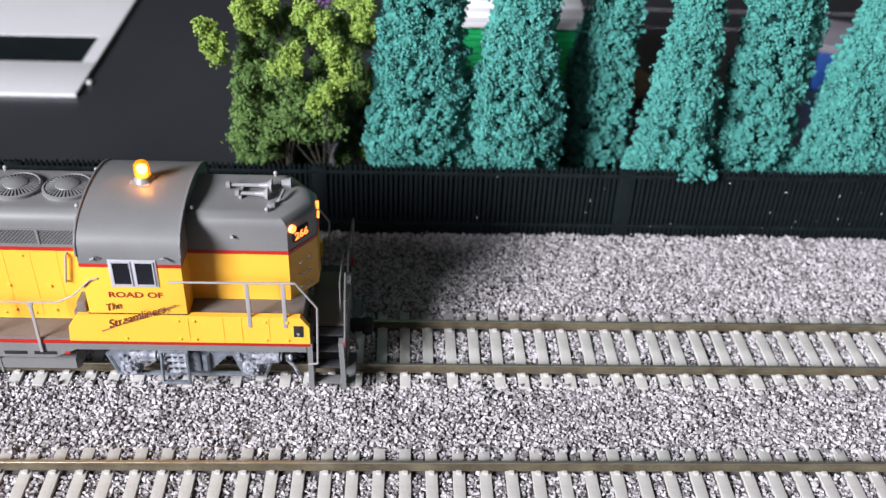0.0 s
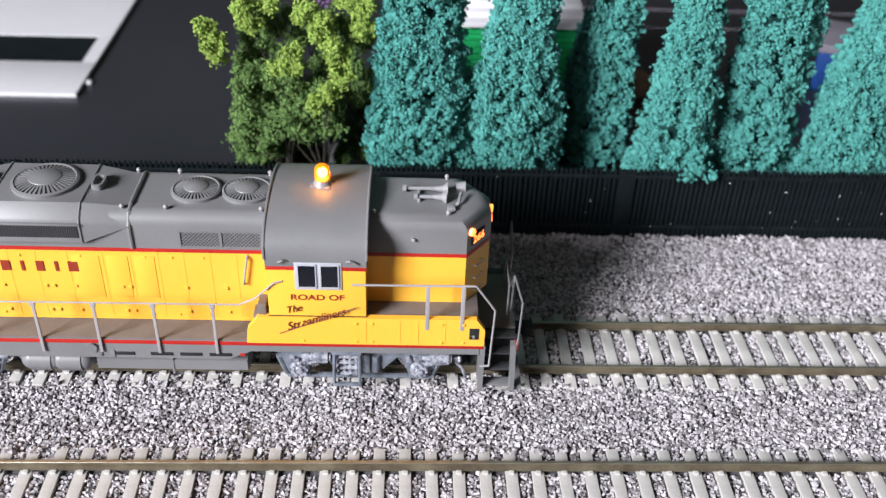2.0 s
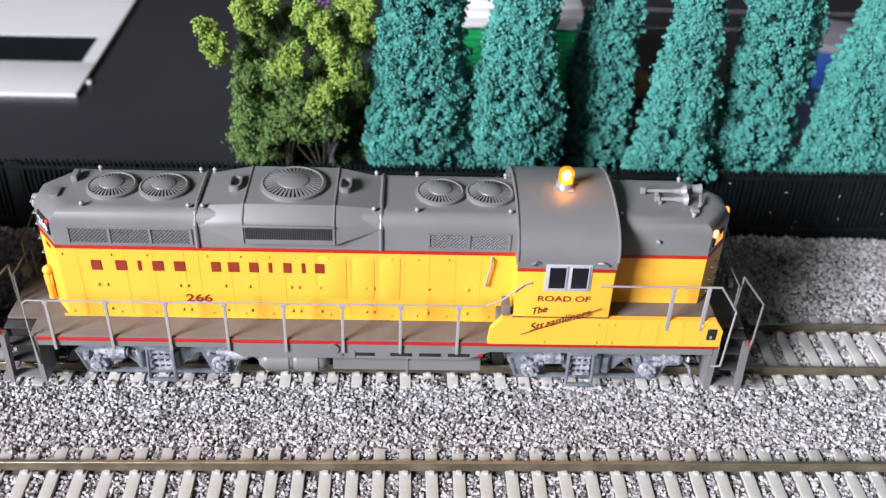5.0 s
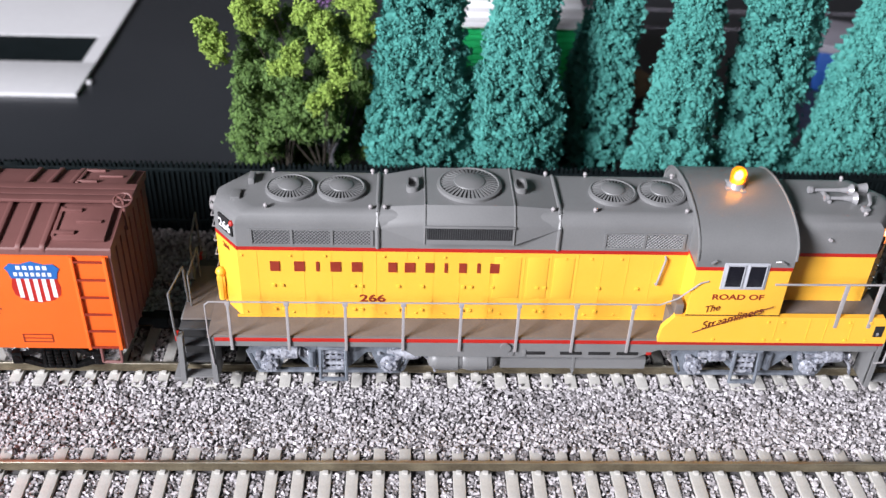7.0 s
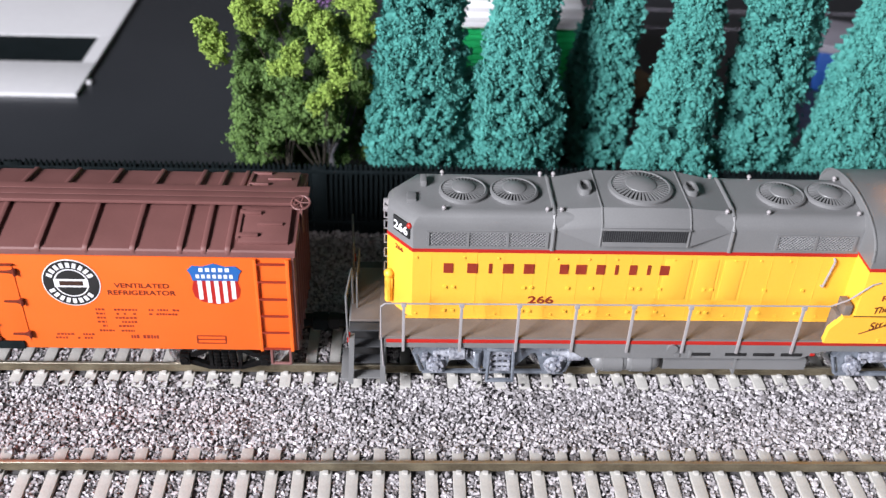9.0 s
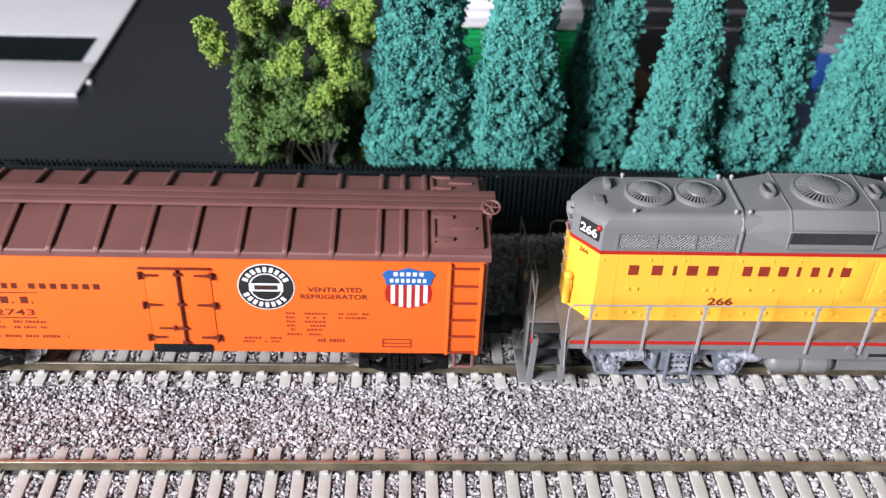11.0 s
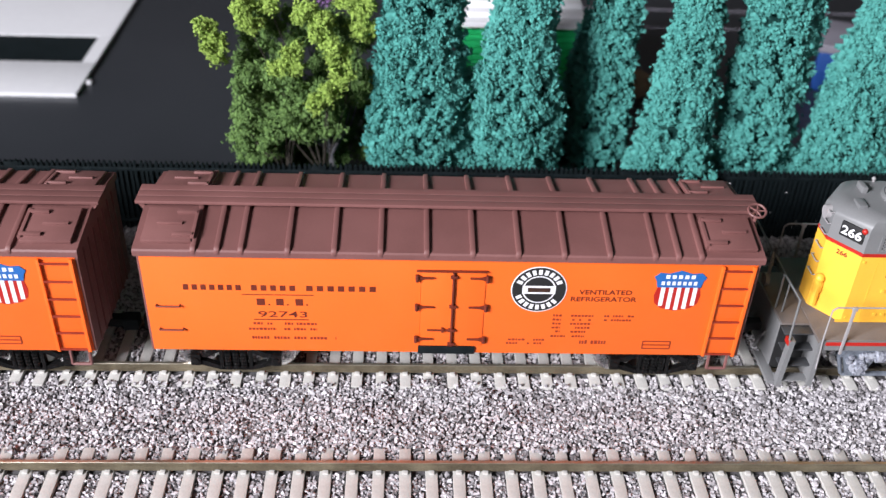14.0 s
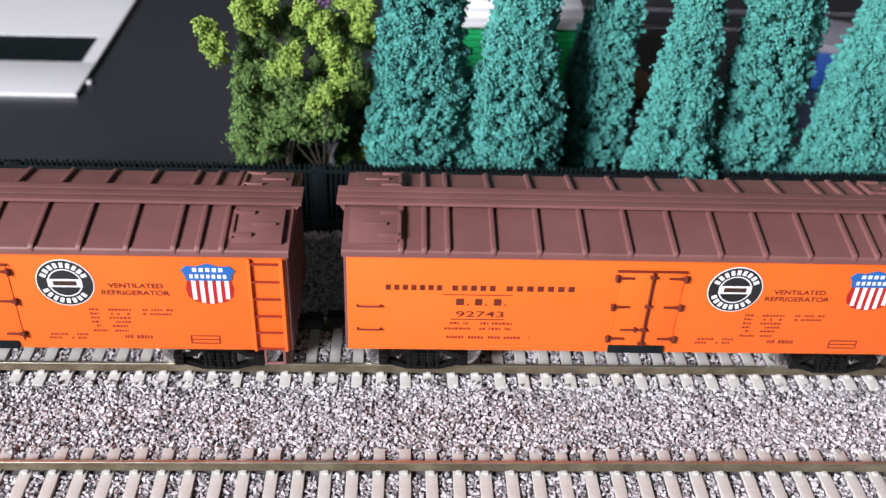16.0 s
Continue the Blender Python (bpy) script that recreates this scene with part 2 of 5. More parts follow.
def room():
    wx0, wx1 = WIN[1] * 1000 - 370, WIN[1] * 1000 + 370
    wz0, wz1 = WIN[2] * 1000 - 240, WIN[2] * 1000 + 240
    T = 120
    bm = B()
    box(bm, XW - T, XW, YS, wx0, FLOOR_Z, CEIL_Z)
    box(bm, XW - T, XW, wx1, YN, FLOOR_Z, CEIL_Z)
    box(bm, XW - T, XW, wx0, wx1, FLOOR_Z, wz0)
    box(bm, XW - T, XW, wx0, wx1, wz1, CEIL_Z)
    tagged(part("wall_west", bm, WALLM), "plain grey-brown painted room wall with a window", "wall", kind="structure")
    for name, b in (("wall_east", (XE, XE + T, YS, YN)), ("wall_south", (XW - T, XE + T, YS - T, YS)), ("wall_north", (XW - T, XE + T, YN, YN + T))):
        tagged(part(name, box(B(), *b, FLOOR_Z, CEIL_Z), WALLM), "plain painted room wall", "wall", kind="structure")
    tagged(part("floor", box(B(), XW - T, XE + T, YS - T, YN + T, FLOOR_Z - 60, FLOOR_Z), CARPET), "plain brown room floor", "floor", kind="structure")
    tagged(part("ceiling", box(B(), XW - T, XE + T, YS - T, YN + T, CEIL_Z, CEIL_Z + 60), WALLM), "plain painted room ceiling", "ceiling", kind="structure")
    win = thing("window_1", "plain white window frame in the room wall", "window", kind="structure")
    bm = B()
    x0, x1 = XW - 70, XW - 30
    for a in ((wx0, wx0 + 35, wz0, wz1), (wx1 - 35, wx1, wz0, wz1), (wx0 + 35, wx1 - 35, wz0, wz0 + 35), (wx0 + 35, wx1 - 35, wz1 - 35, wz1)):
        box(bm, x0, x1, *a)
    part("window_frame", bm, WHITE, win)


TABLE_Z = -14


def table():
    t = thing("layout_table", "brown wooden table under the model railway layout", "table")
    part("tabletop", box(B(), -720, 560, -140, 420, TABLE_Z - 30, TABLE_Z, 3), WOOD, t)
    leg = None
    for x in (-680, 520):
        for y in (-110, 390):
            if leg is None:
                leg = part("leg", box(B(), -25, 25, -25, 25, FLOOR_Z, TABLE_Z - 30, 2), WOOD, t, at=(x, y, 0))
            else:
                again(leg, t, (x, y, 0))


BOARD_Z = -2


def baseboard():
    bm = box(B(), -700, 540, -130, 400, TABLE_Z, BOARD_Z, 1.0)
    tagged(part("ground", bm, BOARD), "smooth black layout baseboard with a satin sheen", "ground", kind="structure")


# ---- ballast and track ----
TIE = 5.956
TIE_Y = 14.67
TRACKS = (("main", 0.0, 13.64), ("front", -49.94, 13.87))
RAIL_TOP = 2.1


def ballast():
    rng = np.random.default_rng(4)
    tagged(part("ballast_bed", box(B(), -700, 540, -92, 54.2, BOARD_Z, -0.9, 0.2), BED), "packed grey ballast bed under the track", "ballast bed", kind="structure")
    cs, rs = [], []
    # two layers of stones over the stretch that the camera looks at
    for layer, (pitch, z, lo, hi) in enumerate(((0.80, -0.62, 0.30, 0.56), (0.82, -0.28, 0.26, 0.5))):
        xs = np.arange(-135, 190, pitch)
        ys = np.arange(-66, 54, pitch)
        gx, gy = np.meshgrid(xs, ys)
        gx = gx + rng.uniform(-0.42, 0.42, gx.shape)
        gy = gy + rng.uniform(-0.42, 0.42, gy.shape)
        pts = np.stack([gx.ravel(), gy.ravel()], 1)
        pts = pts[np.abs(pts[:, 0] - 22) < 112 + 0.42 * (pts[:, 1] + 66)]
        r = rng.uniform(lo, hi, len(pts)) * rng.choice([0.75, 1.0, 1.15], len(pts))
        keep = np.ones(len(pts), bool)
        lift = np.zeros(len(pts))
        for _, yc, ph in TRACKS:
            d = np.abs(((pts[:, 0] - ph) / TIE + 0.5) % 1 - 0.5) * TIE
            # stones lie over some of the tie ends
            bury = np.array([2.8 * max(0.0, noise.noise((x * 0.19, yc + y * 0.01, 9.0)) + 0.28) for x, y in pts])
            on = (np.abs(pts[:, 1] - yc) < TIE_Y + 0.25 - bury)
            lift = np.maximum(lift, np.where((np.abs(pts[:, 1] - yc) < TIE_Y) & ~on & (d < 1.7), 0.85, 0.0))
            keep &= ~(on & (d < 1.45 + 0.55 * r))
            for s in (-1, 1):
                keep &= ~(np.abs(pts[:, 1] - yc - s * 8.7) < 1.2 + 0.4 * r)
        if layer == 1:
            und = np.array([noise.noise((x * 0.06, y * 0.09, 3.0)) for x, y in pts])
            keep &= rng.uniform(0, 1, len(pts)) < 0.66 + 1.1 * und
        pts, r, lift = pts[keep], r[keep], lift[keep]
        und = np.array([0.6 * noise.noise((x * 0.05, y * 0.08, 0.0)) + 0.95 * noise.noise((x * 0.17, y * 0.2, 5.0)) for x, y in pts])
        near_tie = np.zeros(len(pts))
        for _, yc, ph in TRACKS:
            near_tie = np.maximum(near_tie, np.clip((TIE_Y + 4.0 - np.abs(pts[:, 1] - yc)) / 4.0, 0, 1))
        zz = z + rng.uniform(-0.25, 0.25, len(pts)) + und * (1 - 0.55 * near_tie) - 0.16 * near_tie
        cs.append(np.column_stack([pts, np.maximum(zz, -0.72) + lift]))
        rs.append(r)
    c, r = np.vstack(cs), np.concatenate(rs)
    v, f = crumbs(c, r, rng, 0.35, 0.9, CUB_V, CUB_F)
    tagged(joined("ballast", v, f, STONE), "loose crushed grey and white stone ballast", "ballast", kind="stuff")


def rail_mesh(parent, y, x0, x1):
    h = RAIL_TOP
    prof = [(-0.95, 0.12), (0.95, 0.12), (0.95, 0.32), (0.22, 0.55), (0.2, 1.45), (0.45, 1.6), (0.45, h - 0.1), (0.36, h), (-0.36, h), (-0.45, h - 0.1),
            (-0.45, 1.6), (-0.2, 1.45), (-0.22, 0.55), (-0.95, 0.32)]
    bm = prism(B(), [(a + y, b) for a, b in prof], "x", x0, x1)
    for f in bm.faces:
        if all(v.co.z > h - 0.11 for v in f.verts):
            f.material_index = 1
    part("rail", bm, [RAIL, RAILTOP], parent, "tarnished brown metal rail with a worn bright head")


def tracks():
    for name, yc, ph in TRACKS:
        t = thing("railway_track", "model track with pale grey concrete ties and brown rails in ballast", "railway track", "parallel tracks")
        for s in (-1, 1):
            rail_mesh(t, yc + s * 8.7, -640, 500)
        bm = B()
        box(bm, -1.35, 1.35, -TIE_Y, TIE_Y, -1.5, 0.1, 0.18)
        for s in (-1, 1):
            for d in (-1.55, 1.55):
                box(bm, -0.62, 0.62, s * 8.7 + d - 0.5, s * 8.7 + d + 0.5, 0.05, 0.62, 0.15)
        first = None
        k0, k1 = int((-635 - ph) / TIE), int((495 - ph) / TIE)
        for k in range(k0, k1):
            at = (ph + k * TIE + random.uniform(-0.12, 0.12), yc, random.uniform(-0.08, 0.05))
            if first is None:
                first = part("tie", bm, CONCRETE, t, at=at)
            else:
                again(first, t, at, (0, 0, random.uniform(-0.5, 0.5)))


# ---- fence ----
FENCE_Y = 55.2


def fence():
    f = thing("fence", "black plastic picket fence dusted with stone grit", "fence")
    x0, x1 = -140.0, 225.0
    bm = B()
    box(bm, x0, x1, FENCE_Y + 0.5, FENCE_Y + 1.0, BOARD_Z, 21.2)
    part("backing", bm, BLACK, f)
    for z in (2.6, 20.2):
        part("cross_rail", box(B(), x0, x1, FENCE_Y - 0.55, FENCE_Y + 0.5, z - 0.6, z + 0.6, 0.1), BLACK, f)
    slat = None
    x, i = x0 + 1, 0
    while x < x1 and i < 300:
        if slat is None:
            slat = part("slat", prism(B(), [(-0.42, -0.9), (0.42, -0.9), (0.42, 22.2), (0.0, 22.8), (-0.42, 22.2)], "y", -0.35, 0.35), BLACK, f, at=(x, FENCE_Y, 0))
        else:
            again(slat, f, (x, FENCE_Y + random.uniform(-0.08, 0.08), random.uniform(-0.25, 0.15)), (0, random.uniform(-0.5, 0.5), 0))
        x += 1.48
        i += 1
    rng = np.random.default_rng(9)
    n = 26
    c = np.column_stack([rng.uniform(20, 150, n), np.full(n, FENCE_Y - 0.5), rng.uniform(1.5, 20, n)])
    v, fc = crumbs(c, rng.uniform(0.1, 0.3, n), rng)
    tagged(joined("grit", v, fc, STONE, f, "pale grit stuck to the slats"), kind="stuff")
    post = None
    for x in (-112, -24, 67.5, 158):
        if post is None:
            post = part("post", box(B(), -2.0, 2.0, -0.42, 0.9, BOARD_Z, 22.0, 0.15), BLACK, f, at=(x, FENCE_Y, 0))
        else:
            again(post, f, (x, FENCE_Y, 0))


# ---- trees ----
DEEP = 0.78  # the crowns are pressed flat against the fence


def conifer(x, y, radius, height, seed, power=0.62, lean=0.0, droop=0.0):
    rng = np.random.default_rng(seed)
    t = thing("conifer", "teal-green foam model conifer with crumbly foliage", "tree", "conifers behind the fence")
    part("trunk", cyl(B(), (x, y, BOARD_Z), (x + lean * height, y, height * 0.9), 1.6, 0.4, 8), BARK, t)
    def skin(n, z0, z1, a0, a1):
        z = rng.uniform(z0, z1, n)
        a = rng.uniform(a0, a1, n)
        lump = np.array([noise.noise((math.cos(q) * 2.2 + seed, math.sin(q) * 2.2, w * 0.11)) + 0.8 * noise.noise((math.cos(q) * 5 + seed, math.sin(q) * 5, w * 0.3))
                         for q, w in zip(a, z)])
        r = radius * np.clip(1 - z / height, 0, 1) ** power * (0.95 + 0.22 * lump)
        return np.column_stack([x + lean * z + r * np.cos(a), y + DEEP * r * np.sin(a), z]), lump

    # tufts of fine foam on the side towards the track, coarser ones elsewhere
    z_hi = min(height * 0.97, 88.0)
    tufts, lump = skin(int(radius * 3.3 * (z_hi - 12) / 3.0), 12, z_hi, math.pi * 0.93, math.pi * 2.07)
    tufts = tufts[(lump > -0.3) | (rng.uniform(0, 1, len(tufts)) < 0.22)]
    axis = np.column_stack([x + lean * tufts[:, 2], np.full(len(tufts), y), tufts[:, 2]])
    tufts = tufts + (tufts - axis) / radius * rng.uniform(-2.0, 1.3, (len(tufts), 1))
    if droop:
        d = np.column_stack([rng.normal(x + droop, 3.2, 16), rng.uniform(FENCE_Y - 3.4, FENCE_Y, 16), rng.uniform(21.2, 25.5, 16)])
        tufts = np.vstack([tufts, d])
    c = np.repeat(tufts, 24, 0) + rng.normal(0, 0.74, (len(tufts) * 24, 3))
    gap = np.array([noise.noise((p[0] * 0.34 + seed, p[1] * 0.34, p[2] * 0.3)) for p in c])
    # foam between the clumps lies deeper in the crown
    inward = np.clip((-0.05 - gap) / 0.25, 0, 1) * 0.2
    axis = np.column_stack([x + lean * c[:, 2], np.full(len(c), y), c[:, 2]])
    c = c + (axis - c) * inward[:, None]
    size = rng.uniform(0.3, 0.66, len(c))
    rest, _ = skin(int(radius * height * 0.55), 2, height * 0.98, 0, 2 * math.pi)
    rest = rest[(rest[:, 1] > y - 0.2 * radius) | (rest[:, 2] > 84) | (rest[:, 2] < 14)]
    c = np.vstack([c, rest])
    size = np.concatenate([size, rng.uniform(0.9, 1.8, len(rest))])
    ok = (c[:, 1] > FENCE_Y + 2.0) | (c[:, 2] > 24.2) | ((c[:, 1] < FENCE_Y - 0.8) & (droop != 0))
    v, f = crumbs(c[ok], size[ok], rng, 0.36)
    # a core closes the crown, coloured near black as shade between the clumps
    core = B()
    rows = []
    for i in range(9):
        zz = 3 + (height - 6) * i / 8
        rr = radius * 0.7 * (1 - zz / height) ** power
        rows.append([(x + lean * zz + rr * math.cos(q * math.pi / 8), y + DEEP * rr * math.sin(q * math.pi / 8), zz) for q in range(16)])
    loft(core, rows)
    part("core", core, CORE, t, "inner core of the crown, coloured dark for shade between clumps")
    joined("crown", v, f, TEAL, t, "teal foam foliage")


def cluster(pts, rng, spread, n, size):
    """Foliage lumps: each one a loose bunch of small foam tufts."""
    c = []
    for p in pts:
        k = 11
        d = rng.normal(0, 1, (k, 3))
        d /= np.linalg.norm(d, axis=1)[:, None]
        tuft = np.array(p) + d * spread * rng.uniform(0.35, 1.15, (k, 1)) * rng.uniform(0.7, 1.25, 3)
        m = n // k
        c.append(np.repeat(tuft, m, 0) + rng.normal(0, 1, (k * m, 3)) * spread * rng.uniform(0.16, 0.3, (k, 1)).repeat(m, 0))
    c = np.vstack(c)
    return crumbs(c, rng.uniform(0.22, 0.5, len(c)) * size, rng, 0.5)


def broadleaf(name, x, y, height, clumps, leaf, bark, seed, label, n=260, spread=5.5, trunk=1.3):
    """clumps: places of the foliage lumps relative to the tree's foot."""
    rng = np.random.default_rng(seed)
    t = thing(name, label, "tree")
    bm = B()
    fork = Vector((x, y, height * 0.3))
    cyl(bm, (x, y, BOARD_Z), fork, trunk, trunk * 0.7, 8)
    for p in [c for c in clumps if c[2] > 26][::3]:
        q = Vector((x + p[0], y + p[1], p[2]))
        mid = fork.lerp(q, 0.5) + Vector(rng.uniform(-2, 2, 3))
        cyl(bm, fork, mid, trunk * 0.36, trunk * 0.24, 6)
        cyl(bm, mid, q, trunk * 0.24, trunk * 0.1, 6)
    part("trunk", bm, bark, t)
    v, f = cluster([(x + a, y + b, c) for a, b, c in clumps], rng, spread, n, 1.0)
    joined("crown", v, f, leaf, t)


# ---- things behind the fence ----
def green_shed():
    s = thing("green_shed", "bright green sided model building with a white ribbed roof", "building")
    x0, x1, y0, y1, zt = 20.8, 60.4, 118, 160, 41.5
    part("wall", box(B(), x0, x1, y0, y1, BOARD_Z, zt, 0.3), GREEN, s)
    for i in range(18):
        z = BOARD_Z + 1 + i * 2.3
        part("siding_board", box(B(), x0 - 0.3, x1 + 0.3, y0 - 0.55, y0, z, z + 1.9, 0.2), GREEN, s)
    roof = part("roof", prism(B(), [(y0 - 1, zt), (y1, zt), (y1, zt + 11)], "x", x0 - 1, x1 + 1), WHITE, s, "white stepped board roof")
    for i in range(8):
        y = y0 - 3 + i * 5.4
        part("roof_board", box(B(), x0 - 1, x1 + 1, y, y + 5.6, zt + i * 1.5 - 0.2, zt + 1.7 + i * 1.5, 0.3), WHITE, roof)


def blue_container():
    s = thing("blue_container", "blue model container with a grey lid", "container")
    m = Matrix.Translation((182, 173, 0)) @ Matrix.Rotation(radians(-24), 4, "Z")
    bm = box(B(), -11, 16, -14, 14, BOARD_Z, 14.5, 0.4, m)
    part("body", bm, CONTAINER, s)
    for i in range(9):
        part("rib", box(B(), -11.6, -10.9, -12.5 + i * 3, -11 + i * 3, 0, 14, 0, m), CONTAINER, s)
    part("lid", box(B(), -12, 17, -15, 15, 14.5, 18, 0.8, m), LILAC, s)


def road_lines():
    for y0, x0, x1 in ((226.5, 40, 330), (249.0, 60, 380)):
        tagged(part("road_line", box(B(), x0, x1, y0, y0 + 1.3, BOARD_Z, BOARD_Z + 0.15), LILAC), "faint grey painted line on the black board", "road line", "painted road lines", kind="structure")


def tan_box():
    s = thing("cardboard_box", "small tan cardboard box on the black board", "box")
    m = Matrix.Translation((93, 158, 0)) @ Matrix.Rotation(radians(25), 4, "Z")
    part("body", box(B(), -4, 4, -4, 4, BOARD_Z, 5, 0.2, m), TAN, s)
    part("lid", box(B(), -4.2, 4.2, -4.2, 4.2, 5, 6, 0.2, m), TAN, s)


def white_slab():
    s = thing("white_platform", "white flat platform with a dark rectangular recess", "platform")
    ex, ey = -122.4, 144.6
    bm = B()
    x0, x1, y0, y1, z0, z1 = -420, ex, ey, 390, BOARD_Z, -0.3
    hx1, hy0, hy1 = ex - 5.5, ey + 29, ey + 55
    box(bm, x0, x1, y0, hy0, z0, z1, 0.5)
    box(bm, x0, x1, hy1, y1, z0, z1, 0.5)
    box(bm, hx1, x1, hy0 - 0.4, hy1 + 0.4, z0, z1 - 0.02)
    box(bm, ex, ex + 2.4, ey + 11, ey + 14, z0, z1 - 0.6, 0.3)
    part("slab", bm, SLAB, s)
    part("recess", box(B(), x0, hx1, hy0 - 0.4, hy1 + 0.4, z0, z1 - 0.5), BLACK, s, "black recessed panel")


# ---- the locomotive ----
def fan(parent, x, r, z, n):
    f = part("fan", cyl(B(), (x, 0, z - 0.4), (x, 0, z + 0.7), r, r * 0.97, 32), DARK, parent, "round roof fan with radial slats")
    bm = B()
    rows = []
    for rr, zz in ((r * 1.04, z - 0.3), (r * 1.04, z + 0.75), (r * 0.95, z + 1.0), (r * 0.9, z + 0.75), (r * 0.9, z - 0.3)):
        rows.append([(x + rr * math.cos(i * math.pi / 20), rr * math.sin(i * math.pi / 20), zz) for i in range(40)])
    loft(bm, rows, caps=False)
    part("ring", bm, GREY, f)
    bm = B()
    for i in range(n):
        m = Matrix.Translation((x, 0, z)) @ Matrix.Rotation(2 * math.pi * i / n, 4, "Z")
        w = r * 0.04
        vs = [(r * 0.36, -w * 0.6, 1.55), (r * 0.95, -w, 0.8), (r * 0.95, w, 0.8), (r * 0.36, w * 0.6, 1.55)]
        a = [bm.verts.new(m @ Vector(v)) for v in vs]
        b = [bm.verts.new(m @ Vector((v[0], v[1], v[2] - 0.3))) for v in vs]
        bm.faces.new(a)
        bm.faces.new(b[::-1])
        for k in range(4):
            bm.faces.new((a[k], b[k], b[(k + 1) % 4], a[(k + 1) % 4]))
    part("slats", bm, GREY, f)
    bm = B()
    rows = []
    for rr, zz in ((r * 0.52, z + 1.2), (r * 0.49, z + 1.5), (r * 0.3, z + 1.95), (r * 0.05, z + 2.1)):
        rows.append([(x + rr * math.cos(i * math.pi / 12), rr * math.sin(i * math.pi / 12), zz) for i in range(24)])
    loft(bm, rows)
    for fc in bm.faces:
        fc.smooth = True
    part("cap", bm, GREY, f)


def grille(parent, x0, x1, z0, z1, y, step=0.85, panes=1):
    g = part("grille", box(B(), x0, x1, y + 0.02, y + 0.3, z0, z1), SHADE, parent, "screened intake grille")
    bm = B()
    for i in range(panes + 1):
        x = x0 + (x1 - x0) * i / panes
        box(bm, x - 0.3, x + 0.3, y - 0.25, y + 0.2, z0 - 0.2, z1 + 0.2)
    box(bm, x0, x1, y - 0.2, y + 0.2, z1 - 0.05, z1 + 0.3)
    box(bm, x0, x1, y - 0.2, y + 0.2, z0 - 0.3, z0 + 0.05)
    part("grille_frame", bm, GREY, g)
    bm = B()
    h = z1 - z0
    n = int((x1 - x0 + h) / step)
    for i in range(n):
        for sg in (-1, 1):
            a = x0 - h + i * step
            pa, pb = (a, z0), (a + h, z1)
            lo, hi = max(0.0, (x0 - pa[0]) / h), min(1.0, (x1 - pa[0]) / h)
            if hi - lo < 0.05:
                continue
            za, zb = (z0 + lo * h, z0 + hi * h) if sg > 0 else (z1 - lo * h, z1 - hi * h)
            cyl(bm, (pa[0] + lo * h, y - 0.02, za), (pa[0] + hi * h, y - 0.02, zb), 0.085, seg=4)
    part("mesh", bm, GREY, g)


def arc(half, z_eave, z_top, n=14):
    """Rounded cab roof profile: (y, z) from the near eave to the far one."""
    pts = []
    for i in range(n + 1):
        a = math.pi * i / n
        pts.append((-half * math.cos(a), z_eave + (z_top - z_eave) * math.sin(a) ** 0.8))
    return pts


def wheelset(parent, x, r, face, back):
    bm = B()
    for s in (-1, 1):
        cyl(bm, (0, s * 7.0, 0), (0, s * 9.2, 0), r, seg=24)
        cyl(bm, (0, s * 6.4, 0), (0, s * 7.0, 0), r + 0.7, seg=24)
        for (ra, ya), (rb, yb) in (((1.0, 9.2), (0.97, 9.5)), ((0.97, 9.5), (0.9, 9.75)), ((0.9, 9.75), (0.78, 9.8)), ((0.72, 9.8), (0.3, 9.5))):
            cyl(bm, (0, s * ya, 0), (0, s * yb, 0), r * ra, r * rb, seg=24, mi=1 if ra < 0.75 else 0)
        for k in range(4):
            a = k * math.pi / 2
            cyl(bm, (0.55 * r * math.cos(a), s * 9.35, 0.55 * r * math.sin(a)), (0.55 * r * math.cos(a), s * 9.6, 0.55 * r * math.sin(a)), 0.5, seg=6)
    cyl(bm, (0, -12.5, 0), (0, 12.5, 0), 0.8, seg=8)
    return part("wheelset", bm, [face, back], parent, at=(x, 0, RAIL_TOP + r))


TURNING = []  # beacon bulb and its place on the locomotive
SPINS = []  # wheelset, place in its thing, radius, which vehicle


